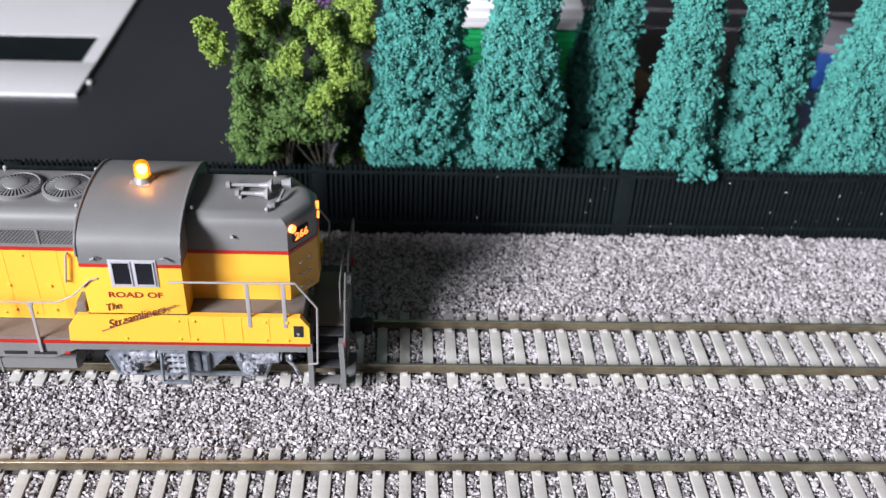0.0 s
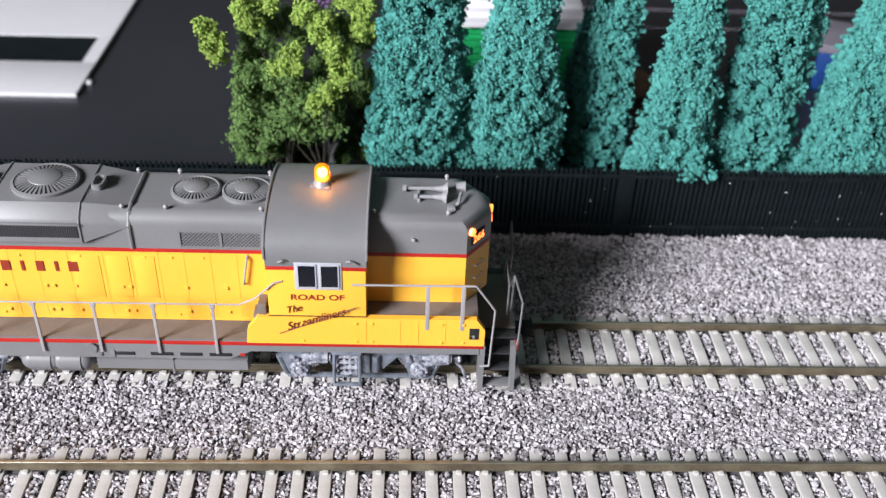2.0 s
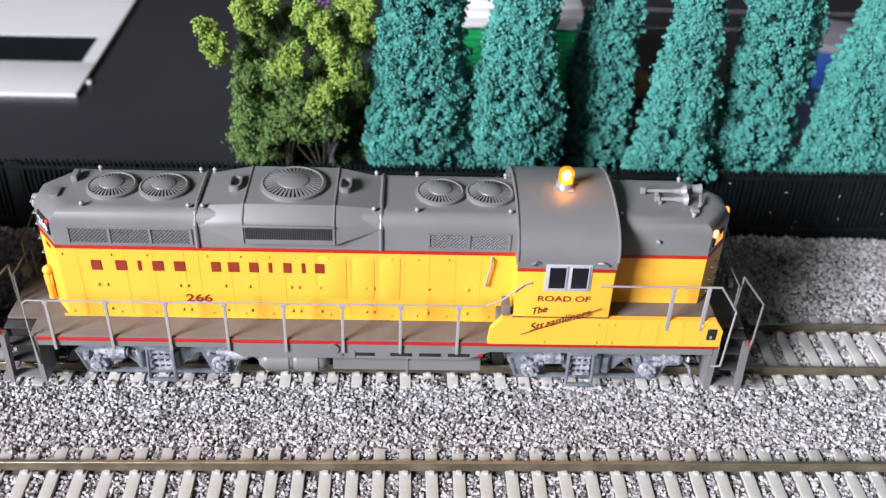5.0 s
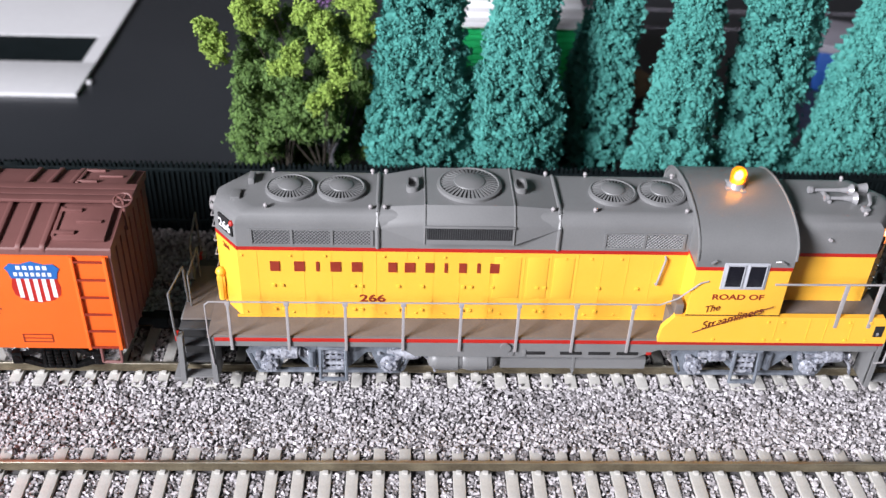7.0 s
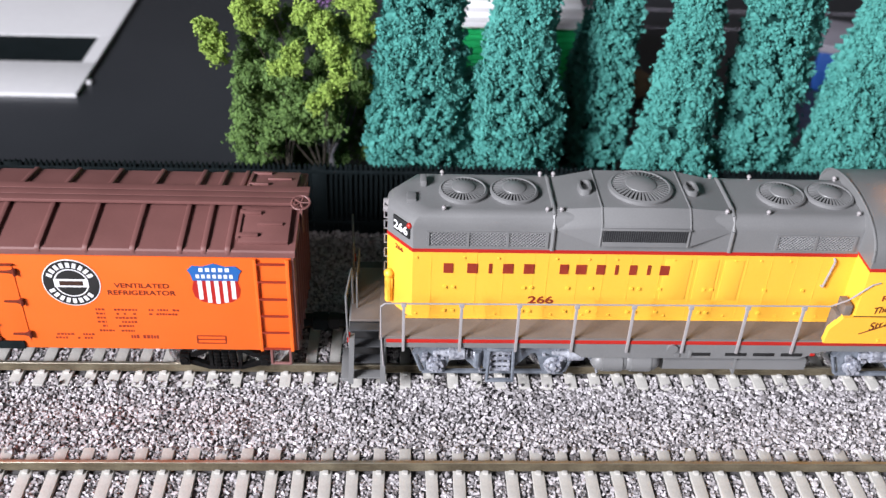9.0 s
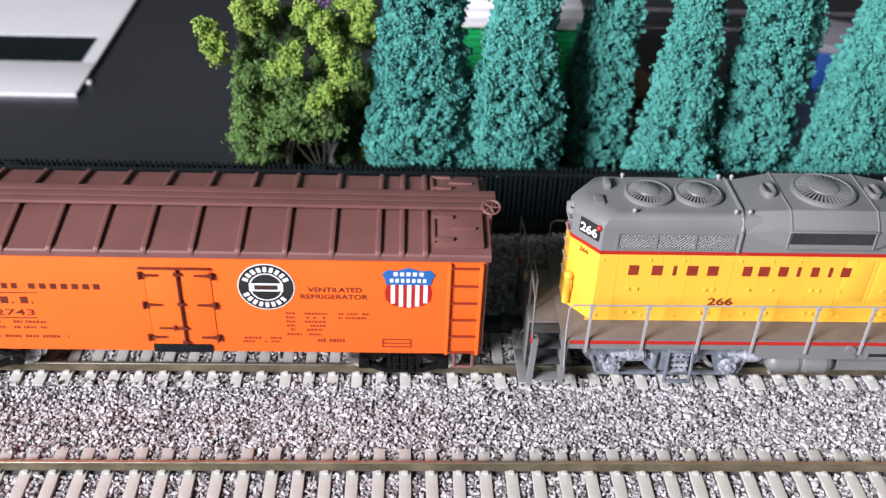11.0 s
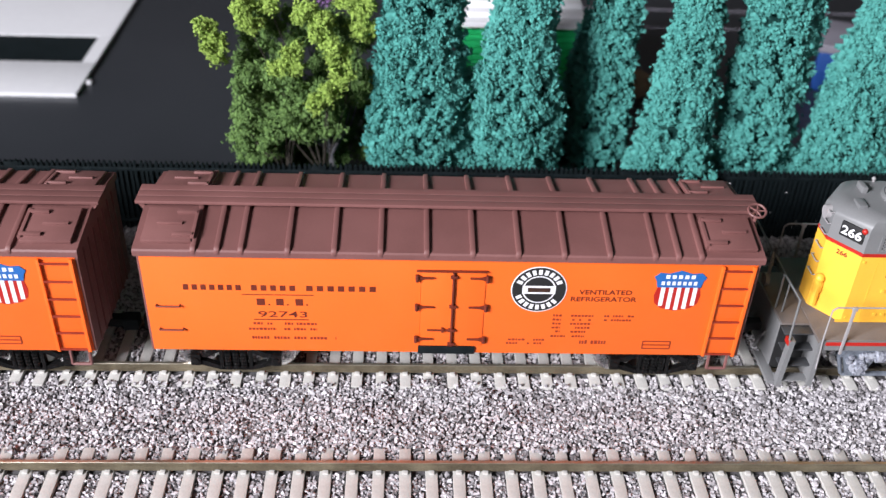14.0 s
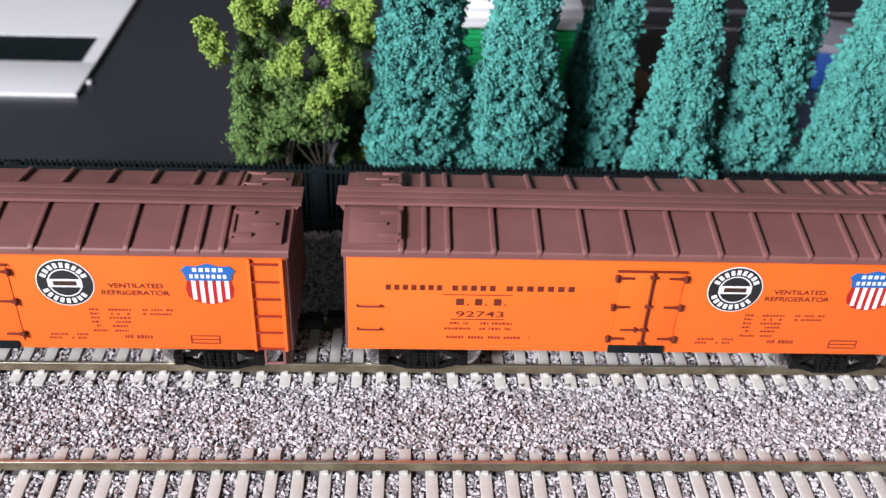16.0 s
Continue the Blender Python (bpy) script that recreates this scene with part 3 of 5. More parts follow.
def loco_truck(loco, xc):
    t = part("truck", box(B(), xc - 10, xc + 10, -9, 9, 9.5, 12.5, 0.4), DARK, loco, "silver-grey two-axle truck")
    for dx in (-14.4, 14.4):
        SPINS.append((wheelset(t, xc + dx, 5.6, CHROME, DARK), xc + dx, 5.6, "loco"))
    rng = random.Random(int(xc) + 3)
    for s in (-1, 1):
        y = 13.2 * s
        bm = B()
        prism(bm, [(xc - 19.6, 10.2), (xc - 17.6, 13.0), (xc - 8, 13.4), (xc + 8, 13.4), (xc + 17.6, 13.0), (xc + 19.6, 10.2), (xc + 17, 10.2), (xc + 9, 10.8), (xc + 5, 6.4), (xc - 5, 6.4), (xc - 9, 10.8), (xc - 17, 10.2)],
              "y", y - 0.9, y + 0.9)
        box(bm, xc - 2.6, xc + 2.6, y + s * 0.9 - 0.8, y + s * 0.9 + 0.8, 6.2, 12.0, 0.3)
        part("side_frame", bm, FRAMEM, t, "blue-grey side frame")
        part("tie_bar", box(B(), xc - 17.5, xc + 17.5, y - 0.5, y + 0.6, 3.7, 4.5, 0.15), FRAMEM, t)
        for dx in (-14.4, 14.4):
            sgn = 1 if dx > 0 else -1
            cx = xc + dx
            bm = prism(B(), [(cx - 2.2, 4.3), (cx + 2.2, 4.3), (cx + 4.4, 10.8), (cx - 4.4, 10.8)], "y", y - 0.7, y + 0.8)
            tube(bm, [(cx + sgn * 5.2, y, 10.4), (cx + sgn * 3.2, y, 4.4)], 0.55)
            part("pedestal", bm, FRAMEM, t)
            bm = B()
            box(bm, cx - 2.3, cx + 2.3, y - 0.4, y + s * 0.9 + 0.6, 5.2, 10.4, 0.5)
            cyl(bm, (cx, y + s * 1.0, 7.4), (cx, y + s * 1.9, 7.4), 2.3, 1.9, 14)
            cyl(bm, (cx, y + s * 1.9, 7.4), (cx, y + s * 2.6, 7.4), 1.0, 0.8, 10)
            for k in range(9):
                q = k * 2 * math.pi / 9
                a, b = cx + 1.65 * math.cos(q), 7.4 + 1.65 * math.sin(q)
                cyl(bm, (a, y + s * 1.6, b), (a, y + s * rng.uniform(2.0, 2.5), b), rng.uniform(0.35, 0.55), seg=6)
            for k in range(9):
                a, b, w = cx + rng.uniform(-3.0, 3.0), rng.uniform(9.0, 11.6), rng.uniform(0.3, 0.7)
                box(bm, a - w, a + w, y + s * 1.2 - 0.6, y + s * 1.2 + 0.7, b - w * 0.8, b + w * 0.8, 0.15)
            part("axle_box", bm, SILVER, t, "knobbly silver axle box")
            bm = B()
            cyl(bm, (cx + 3.2, y + s * 1.7, 11.4), (cx + 7.0, y + s * 1.7, 11.4), 1.75, 1.6, 16)
            cyl(bm, (cx + 7.0, y + s * 1.7, 11.4), (cx + 7.6, y + s * 1.7, 11.4), 1.2, seg=12)
            cyl(bm, (cx + 0.6, y + s * 1.7, 11.6), (cx + 3.2, y + s * 1.7, 11.4), 0.6, 1.0, 10)
            part("brake_cylinder", bm, SILVER, t)
            bm = B()
            for k in range(4):
                ball(bm, (cx + 8.6 + 0.9 * (k % 2), y + s * 1.3, 10.4 + 0.8 * (k // 2)), 0.55, 8, 6)
            tube(bm, [(cx + 8.6, y + s * 1.2, 10.0), (cx + 10.2, y + s * 1.2, 8.2), (cx + 11.2, y + s * 1.0, 5.0)], 0.4)
            part("brake_rigging", bm, SILVER, t)
        for dx in (-4.2, 3.9):
            part("spring", cyl(B(), (xc + dx, y + s * 1.2, 6.8), (xc + dx, y + s * 1.2, 11.6), 0.95, seg=10), FRAMEM, t)
        mid = 54.0 if xc > 0 else -45.4
        xa, xb, yy = mid - 2.9, mid + 2.9, s * 17.2
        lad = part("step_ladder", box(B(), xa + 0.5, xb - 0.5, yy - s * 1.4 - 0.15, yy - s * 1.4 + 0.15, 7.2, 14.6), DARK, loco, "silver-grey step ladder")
        for x, d in ((xa, -1), (xb, 1)):
            part("stile", tube(B(), [(x, yy - s * 0.4, 15.4), (x + d * 0.1, yy + s * 0.3, 10), (x + d * 0.2, yy + s * 0.6, 5.0)], 0.42), FRAMEM, lad)
        part("bottom_rung", box(B(), xa - 0.3, xb + 0.3, yy + s * 0.5 - 0.5, yy + s * 0.5 + 0.4, 5.0, 5.7, 0.1), FRAMEM, lad)
        part("top_rung", box(B(), xa - 0.6, xb + 0.6, yy - 0.5, yy + 0.4, 14.3, 15.0, 0.1), FRAMEM, lad)
        for z in (7.6, 9.3, 11.0, 12.7):
            part("rung", cyl(B(), (xa + 0.5, yy - s * 0.9, z), (xb - 0.5, yy - s * 0.9, z), 0.5, seg=8), SILVER, lad)
        for k in range(4):
            x = xa + 0.8 + k * 1.4
            part("bar", cyl(B(), (x, yy - s * 1.2, 14.2), (x, yy - s * 1.2, 7.2), 0.34, seg=8), SILVER, lad)


LATCHES = {}


def small_latch(parent, x, y, z, k):
    """A door latch or hinge; alike ones share a mesh."""
    if k not in LATCHES:
        bm = box(B(), -0.42 * k, 0.42 * k, -0.35 * k, 0.35 * k, -0.4 * k, 0.4 * k, 0.08)
        cyl(bm, (0.1 * k, -0.42 * k, 0), (0.1 * k, 0.42 * k, 0), 0.2 * k, seg=6)
        LATCHES[k] = part("latch", bm, YELLOW, parent, at=(x, y, z))
    else:
        again(LATCHES[k], parent, (x, y, z))


def locomotive():
    L = thing("diesel_locomotive", "yellow and grey model diesel road switcher with red stripes", "locomotive")
    SW, HW = 17.4, 10.2
    # running gear
    loco_truck(L, 56.8)
    loco_truck(L, -46.6)
    bm = B()
    prism(bm, [(-12.5, 10.8), (-15.2, 9.8), (-15.2, 7.0), (-12.8, 5.4), (12.8, 5.4), (15.2, 7.0), (15.2, 9.8), (12.5, 10.8)], "x", -5.2, 30.2)
    box(bm, 12.3, 12.8, -15.35, 15.35, 5.6, 10.8)
    part("fuel_tank", bm, GREY, L, "long grey fuel tank")
    for x in (-18.0, -11.0):
        for s in (-1, 1):
            bm = B()
            cyl(bm, (x - 2.4, s * 14.0, 9.0), (x + 2.4, s * 14.0, 9.0), 3.0, seg=16)
            ball(bm, (x - 2.4, s * 14.0, 9.0), 2.8, 12, 8)
            ball(bm, (x + 2.4, s * 14.0, 9.0), 2.8, 12, 8)
            part("air_tank", bm, GREY, L)
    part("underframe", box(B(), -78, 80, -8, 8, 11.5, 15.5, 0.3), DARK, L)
    # frame, deck and stripes
    for s in (-1, 1):
        bm = B()
        prism(bm, [(-74, 15.2), (-30, 15.2), (-26, 12.4), (26.5, 12.4), (32, 14.9), (85, 14.9), (85, 17.9), (-74, 17.9)], "y", s * (SW - 1.2), s * SW)
        part("side_sill", bm, GREY, L)
        part("red_stripe", box(B(), -72.8, 86.0, s * SW - 0.15, s * SW + 0.15, 16.75, 17.75, 0.05), RED, L, "thin red stripe")
        # the slots are proud black bars that stand in for their inner shade
        bm = B()
        for x in (2.3, 11.1, 17.9, 24.7):
            box(bm, x - 2.6, x + 2.6, s * SW - 0.12, s * SW + 0.12, 13.25, 14.2, 0.1)
        part("slot", bm, DARK, L)
        bm = B()
        cyl(bm, (-4.7, s * SW, 15.6), (-4.7, s * (SW + 0.7), 15.6), 1.3, seg=16)
        box(bm, -3.8, -2.6, s * SW - 0.3, s * SW + 0.3, 13.0, 15.8, 0.1)
        box(bm, -0.4, 0.3, s * SW - 0.2, s * SW + 0.2, 12.6, 14.8, 0.05)
        part("filler_cap", bm, GREY, L)
        part("marker", box(B(), 29.2, 30.4, s * SW - 0.15, s * SW + 0.15, 13.4, 14.2, 0.1), RED, L)
    part("deck", box(B(), -74.5, 60, -SW + 0.3, SW - 0.3, 17.2, 18.2, 0.1), DECK, L, "brown-grey walkway deck")
    part("front_deck", box(B(), 58, 84.5, -SW + 1.2, SW - 1.2, 17.6, 24.8, 0.2), DECK, L, "brown-grey raised front deck")
    # yellow side skirts at the cab
    for s in (-1, 1):
        bm = prism(B(), [(31.2, 17.9), (86.0, 17.9), (86.0, 22.6), (84.0, 25.6), (59.0, 25.6), (34.2, 25.6), (31.6, 22.0)], "y", s * (SW - 1.0), s * (SW + 0.5))
        # black strip painted in for the shadow gap under the cab
        part("gap_shade_line", box(B(), 36.6, 58.8, s * SW - 0.1, s * SW + 0.1, 25.62, 25.85), DARK, L)
        part("battery_box", bm, YELLOW, L, "yellow battery box panel")
        bm = B()
        for x in (58.6, 66.4, 70.6, 76.8):
            box(bm, x - 0.1, x + 0.1, s * (SW + 0.5) - 0.08, s * (SW + 0.5) + 0.08, 18.6, 25.2)
        part("panel_seam", bm, YELLOW, L)
        for x in (44.2, 56.4, 60.0, 76.0, 81.0):
            for z in (18.9, 24.2):
                small_latch(L, x, s * (SW + 0.5), z, 0.75)
        part("plate", box(B(), 82.4, 84.6, s * (SW + 0.5) - 0.15, s * (SW + 0.5) + 0.15, 20.0, 23.2, 0.05), DARK, L, "small dark plate")
    lettering("9", 1.4, RAILING, L, 83.05, -SW - 0.66, 20.3, "small white figure")
    # long hood and nose: yellow below, red line, grey above
    for name, xa, xb, ea, eb, zb in (("long_hood", -66.9, 37.0, -72.8, 37.0, 18.1), ("short_hood", 58.6, 81.2, 58.6, 87.0, 24.7)):
        end = 2.8

        def lp(z, inset=0.0, drop=0.0):
            ea_, eb_ = (ea + drop, eb) if ea < xa else (ea, eb - drop)
            xa_ = xa + (drop if ea < xa else 0)
            xb_ = xb - (drop if eb > xb else 0)
            a_end = end if ea < xa else HW - inset
            b_end = end if eb > xb else HW - inset
            y1 = HW - inset
            return [(xa_, -y1, z), (xb_, -y1, z), (eb_, -b_end + inset * 0.4, z), (eb_, b_end - inset * 0.4, z), (xb_, y1, z), (xa_, y1, z), (ea_, a_end - inset * 0.4, z), (ea_, -a_end + inset * 0.4, z)]
        bm = loft(B(), [lp(zb), lp(37.7)])
        part(name, bm, YELLOW, L, "yellow hood sides with door seams")
        bm = loft(B(), [lp(37.7, -0.12, -0.1), lp(38.6, -0.12, -0.1)])
        part("red_stripe", bm, RED, L, "thin red stripe")
        rise = [(math.sin(k * math.pi / 14), 1 - math.cos(k * math.pi / 14)) for k in range(8)]
        bm = loft(B(), [lp(38.6)] + [lp(44.4 + 3.3 * a, 3.0 * b, 4.2 * b) for a, b in rise])
        part("hood_roof", bm, GREY, L, "grey rounded hood roof")
    # door seams, latches and hinges on the long hood
    for s in (-1, 1):
        bm = B()
        y = s * HW
        for x in (-62.6, -52.1, -45.7, -38.7, -35.4, -28.3, -22.2, -16.0, -8.9, -1.0, 5.2, 11.4, 17.2, 23.2, 29.1):
            box(bm, x - 0.1, x + 0.1, y - 0.05, y + 0.05, 18.6, 37.5)
        box(bm, -68.3, 36.8, y - 0.14, y + 0.14, 18.3, 18.9)
        part("door_seam", bm, YELLOW, L)
        for x in (-59.2, -57.2, -40.6, -38.8, -30.2, -24.6, -15.0, -13.2, -8.2, 2.4, 4.2, 17.0, 26.2):
            for z in (20.8, 27.8):
                small_latch(L, x, y, z, 1.0)
        for x in (-66, -55, -47, -33.5, -26, -19.5, -6.0, 8.5, 14.5, 21.5, 31.5):
            for z in (19.8, 36.2):
                small_latch(L, x, y, z, 0.7)
        bm = B()
        for x0, x1 in ((-8.0, -1.8), (-0.2, 4.6), (6.0, 10.6)):
            box(bm, x0, x1, y - 0.12, y + 0.12, 24.6, 36.4, 0.1)
        part("door_panel", bm, YELLOW, L)
        bm = B()
        tube(bm, [(31.6, y, 37.2), (31.6, y + s * 0.9, 36.8), (30.4, y + s * 0.9, 29.6), (30.4, y, 29.3)], 0.28)
        part("grab_iron", bm, RAILING, L)
    for x0, x1, n in ((-63.5, -36.3, 3), (16.9, 35.2, 2)):
        grille(L, x0, x1, 39.5, 43.3, -HW - 0.05, panes=n)
    # roof bands, blister, fans and stacks
    for x in (-35.0, 6.2):
        bm = tube(B(), [(x, -HW - 0.1, 38.7), (x, -HW - 0.1, 44.4), (x, -8.6, 47.2), (x, -6.2, 47.9), (x, 6.2, 47.9), (x, 8.6, 47.2), (x, HW + 0.1, 44.4), (x, HW + 0.1, 38.7)], 0.5, 8)
        part("roof_band", bm, GREY, L)
    sec = lambda x, w, b, t: [(x, -w, b), (x, -w, t - 3.6), (x, -w + 0.5, t - 2.4), (x, -w + 3.2, t), (x, w - 3.2, t), (x, w - 0.5, t - 2.4), (x, w, t - 3.6), (x, w, b)]
    bm = loft(B(), [sec(-34.4, HW + 0.05, 44.0, 47.75), sec(-24.4, 11.5, 40.6, 49.2), sec(-4.2, 11.5, 40.6, 49.2), sec(5.6, HW + 0.05, 44.0, 47.75)])
    blister = part("roof_blister", bm, GREY, L, "raised grey roof hatch with tapered ends")
    for x in (-24.4, -4.2):
        bm = tube(B(), [(x, -11.55, 40.8), (x, -11.55, 45.7), (x, -11.0, 46.9), (x, -8.3, 49.25), (x, 8.3, 49.25), (x, 11.0, 46.9), (x, 11.55, 45.7)], 0.22, 6)
        part("rim", bm, GREY, blister)
    part("ledge", box(B(), -24.6, -4.0, -12.1, -11.2, 45.3, 45.8, 0.15), GREY, blister)
    # black sheet and darkened fins put the intake's inner shade into colour
    part("recess", box(B(), -23.9, -4.7, -11.62, -11.4, 42.0, 45.3), DARK, blister, "dark intake slot")
    for i in range(38):
        x = -23.6 + i * 0.5
        part("fin", box(B(), x - 0.11, x + 0.11, -11.7, -11.5, 42.1, 45.2), SHADE, blister)
    for x, r, z, n in ((-55.3, 5.45, 47.7, 34), (-43.5, 5.45, 47.7, 34), (-14.1, 7.2, 49.2, 38), (19.5, 5.45, 47.7, 34), (31.0, 5.45, 47.7, 34)):
        fan(L, x, r, z, n)
    for x in (-27.2, -2.2):
        bm = B()
        rim = [(x + 1.45 * math.copysign(abs(math.cos(a)) ** 0.6, math.cos(a)), 2.7 * math.copysign(abs(math.sin(a)) ** 0.6, math.sin(a))) for a in [(i + 0.5) * math.pi / 10 for i in range(20)]]
        rows = [[(u, v, z) for u, v in rim] for z in (47.6, 50.2)] + [[(x + (u - x) * 0.68, v * 0.78, z) for u, v in rim] for z in (50.2, 48.6)]
        loft(bm, rows, caps=False)
        stack = part("exhaust_pipe", bm, GREY, L)
        part("bore", prism(B(), [(x + (u - x) * 0.67, v * 0.77) for u, v in rim], "z", 48.4, 48.7), DARK, stack)
    for x in (-60, -36.6, -33.4, 4.6, 14.2, 35.2, 60.2, 76.8):
        for s in (-1, 1):
            bm = cyl(B(), (x, s * 7.4, 46.6), (x, s * 7.9, 48.4), 0.35, seg=8)
            ball(bm, (x, s * 7.9, 48.3), 0.55, 8, 6)
            part("lift_lug", bm, RAILING, L, "small pale lifting lug")
    bm = B()
    cyl(bm, (69, -HW, 42.5), (69, -HW - 0.8, 42.7), 0.4, seg=8)
    part("stud", bm, RAILING, L)
    # rear end of the long hood
    bm = B()
    m = Matrix.Translation((-69.4, -7.15, 42.6)) @ Matrix.Rotation(math.atan2(-7.4, 5.9), 4, "Z")
    box(bm, -3.0, 3.0, -0.35, 0.3, -2.0, 2.0, 0.3, m)
    board = part("number_board", bm, DARK, L, "black number board with white figures")
    figures = lettering("266", 3.1, WHITE, board, 0, 0, 0, "white figures", width=5.1)
    figures.matrix_basis = pose(-69.4 * MM, -7.15 * MM, 42.6 * MM, 0, 0, math.degrees(math.atan2(-7.4, 5.9))) @ pose(-2.55 * MM, -0.42 * MM, -1.15 * MM)
    small = lettering("266", 1.7, LETTER, L, 0, 0, 0, "small red figures", width=2.8)
    small.matrix_basis = pose(-69.95 * MM, -6.4 * MM, 36.4 * MM, 0, 0, math.degrees(math.atan2(-7.4, 5.9))) @ pose(-1.4 * MM, -0.08 * MM, -0.8 * MM)
    bm = ball(B(), (-67.7, -9.3, 44.2), 0.75, 10, 8)
    part("marker_lamp", bm, RED, L, "red marker lamp")
    bm = B()
    cyl(bm, (-72.4, -4.6, 19.5), (-72.4, -4.6, 27.4), 1.0, seg=10)
    ball(bm, (-72.4, -4.6, 27.4), 1.25, 10, 8)
    box(bm, -73.4, -71.4, -5.4, -4.0, 23.4, 26.4, 0.3)
    part("sand_filler", bm, YELLOW, L)
    bm = B()
    for z in (27, 31, 35, 39, 42, 45):
        tube(bm, [(-72.6, -2.6, z), (-73.5, -2.6, z), (-73.5, 0.8, z), (-72.6, 0.8, z)], 0.16)
    cyl(bm, (-72.4, 0, 43.8), (-73.8, 0, 43.8), 1.8, 1.6, 14)
    part("rear_fittings", bm, RAILING, L)
    bm = B()
    box(bm, -68.4, -66.2, -4.6, -1.0, 46.9, 48.3, 0.3)
    box(bm, -65.2, -63.8, 2.0, 5.6, 47.4, 49.2, 0.3)
    part("roof_box", bm, GREY, L)
    # cab
    x0, x1 = 36.8, 58.7
    bm = box(B(), x0, x1, -SW, SW, 18.0, 38.8, 0.15)
    cab = part("cab", bm, YELLOW, L, "yellow cab with arched grey roof")
    part("red_stripe", box(B(), x0 - 0.1, x1 + 0.1, -SW - 0.1, SW + 0.1, 38.6, 39.5, 0.05), RED, cab)
    prof = [(-SW, 39.4)] + arc(SW + 0.1, 41.6, 50.4) + [(SW, 39.4)]
    part("cab_roof", prism(B(), prof, "x", x0 - 0.15, x1 + 0.15), GREY, cab, "smooth arched grey roof")
    for x in (x0 - 0.25, x1 + 0.25):
        part("roof_edge", tube(B(), [(x, y, z + 0.05) for y, z in arc(SW + 0.15, 41.4, 50.4)], 0.3, 6), GREY, cab)
    for s in (-1, 1):
        y = s * SW
        w = part("window", box(B(), 43.0, 53.4, y - 0.25, y + 0.25, 33.4, 40.7, 0.1), FRAME, cab, "grey window frame with dark panes")
        for a, b in ((43.8, 47.7), (48.8, 52.7)):
            part("pane", box(B(), a, b, y - 0.32, y + 0.32, 34.2, 40.1), GLASS, w, "dark glass pane")
            bm = B()
            for q in ((a - 0.15, a + 0.1, 34.0, 40.3), (b - 0.1, b + 0.15, 34.0, 40.3), (a, b, 33.95, 34.25), (a, b, 40.05, 40.35)):
                box(bm, q[0], q[1], y - 0.5, y + 0.5, q[2], q[3])
            part("pane_frame", bm, FRAME, w)
        for x, d in ((40.6, -1), (55.6, 1)):
            bm = tube(B(), [(x - d * 1.1, y, 41.0), (x, y + s * 0.6, 41.5), (x + d * 1.0, y + s * 0.7, 40.9)], 0.32)
            part("wind_deflector", bm, GREY, cab)
    bm = B()
    box(bm, 33.0, 36.8, -16.6, -13.0, 18.1, 25.4, 0.1)
    box(bm, 34.2, 36.0, -17.0, -13.0, 25.4, 28.4, 0.1)
    part("cab_step", bm, DECK, L)
    # beacon and horns
    bx = 48.2
    b = part("beacon", cyl(B(), (bx, 0, 50.2), (bx, 0, 51.9), 2.3, 1.5, 16), PALE, L, "amber rotating roof beacon on a silver base")
    for a in range(4):
        q = a * math.pi / 2 + 0.5
        part("foot", box(B(), -0.7, 0.7, -0.7, 0.7, 0, 0.6, 0.1, Matrix.Translation((bx + 2.3 * math.cos(q), 2.3 * math.sin(q), 50.0))), PALE, b)
    bm = B()
    rows = []
    for r, z in ((1.75, 51.7), (1.8, 53.6), (1.65, 54.5), (1.2, 55.1), (0.5, 55.4)):
        rows.append([(bx + r * math.cos(i * math.pi / 10), r * math.sin(i * math.pi / 10), z) for i in range(20)])
    loft(bm, rows)
    part("lens", bm, AMBER, b, "clear amber lens")
    # the lamp turns: its front half shines, its back is the reflector
    bm = ball(B(), (0, 0, 0), 1.15, 16, 10, 1.15)
    for f in bm.faces:
        f.material_index = 0 if f.calc_center_median().y < -0.05 else 1
    turning = part("bulb", bm, [BULB, REFLECTOR], b, "bright turning beacon bulb", at=(bx, 0, 53.3))
    TURNING.append((turning, bx, 53.3))
    h = part("horn", box(B(), 69.8, 70.5, -3.0, 2.6, 47.4, 48.6, 0.2), PALE, L, "cluster of silver air horns")
    for y, xa, xb in ((1.6, 66.4, 76.8), (-2.0, 69.0, 76.4)):
        bm = B()
        cyl(bm, (xa, y, 48.7), (xa + 0.9, y, 48.7), 0.85, seg=10)
        cyl(bm, (xa + 1.0, y, 48.7), (xb - 3.0, y, 48.7), 0.4, 0.5, 10)
        cyl(bm, (xb - 3.0, y, 48.7), (xb - 1.0, y, 48.7), 0.5, 0.85, 12)
        cyl(bm, (xb - 1.0, y, 48.7), (xb, y, 48.7), 0.85, 1.6, 12)
        part("trumpet", bm, PALE, h)
    bm = B()
    tube(bm, [(78.0, -4.6, 46.8), (79.2, -4.0, 48.6), (79.8, -1.0, 49.2)], 0.38)
    cyl(bm, (78.8, 3.2, 48.4), (81.0, 3.2, 48.5), 0.9, 1.25, 10)
    box(bm, 76.6, 78.4, -6.6, -5.0, 47.0, 48.6, 0.2)
    part("bell", bm, PALE, L)
    # nose front: headlights and number board
    bm = B()
    cyl(bm, (86.6, 0.0, 44.7), (87.4, 0.0, 44.7), 0.95, seg=14)
    cyl(bm, (86.6, 0.0, 42.1), (87.4, 0.0, 42.1), 0.9, seg=14)
    part("headlight", bm, HEADLIGHT, L, "glowing headlight")
    a45 = math.degrees(math.atan2(7.4, 5.8))
    lit = part("lit_number_board", box(B(), -2.5, 2.5, -0.2, 0.3, -1.6, 1.6, 0.2), DARK, L, "dark board with glowing figures")
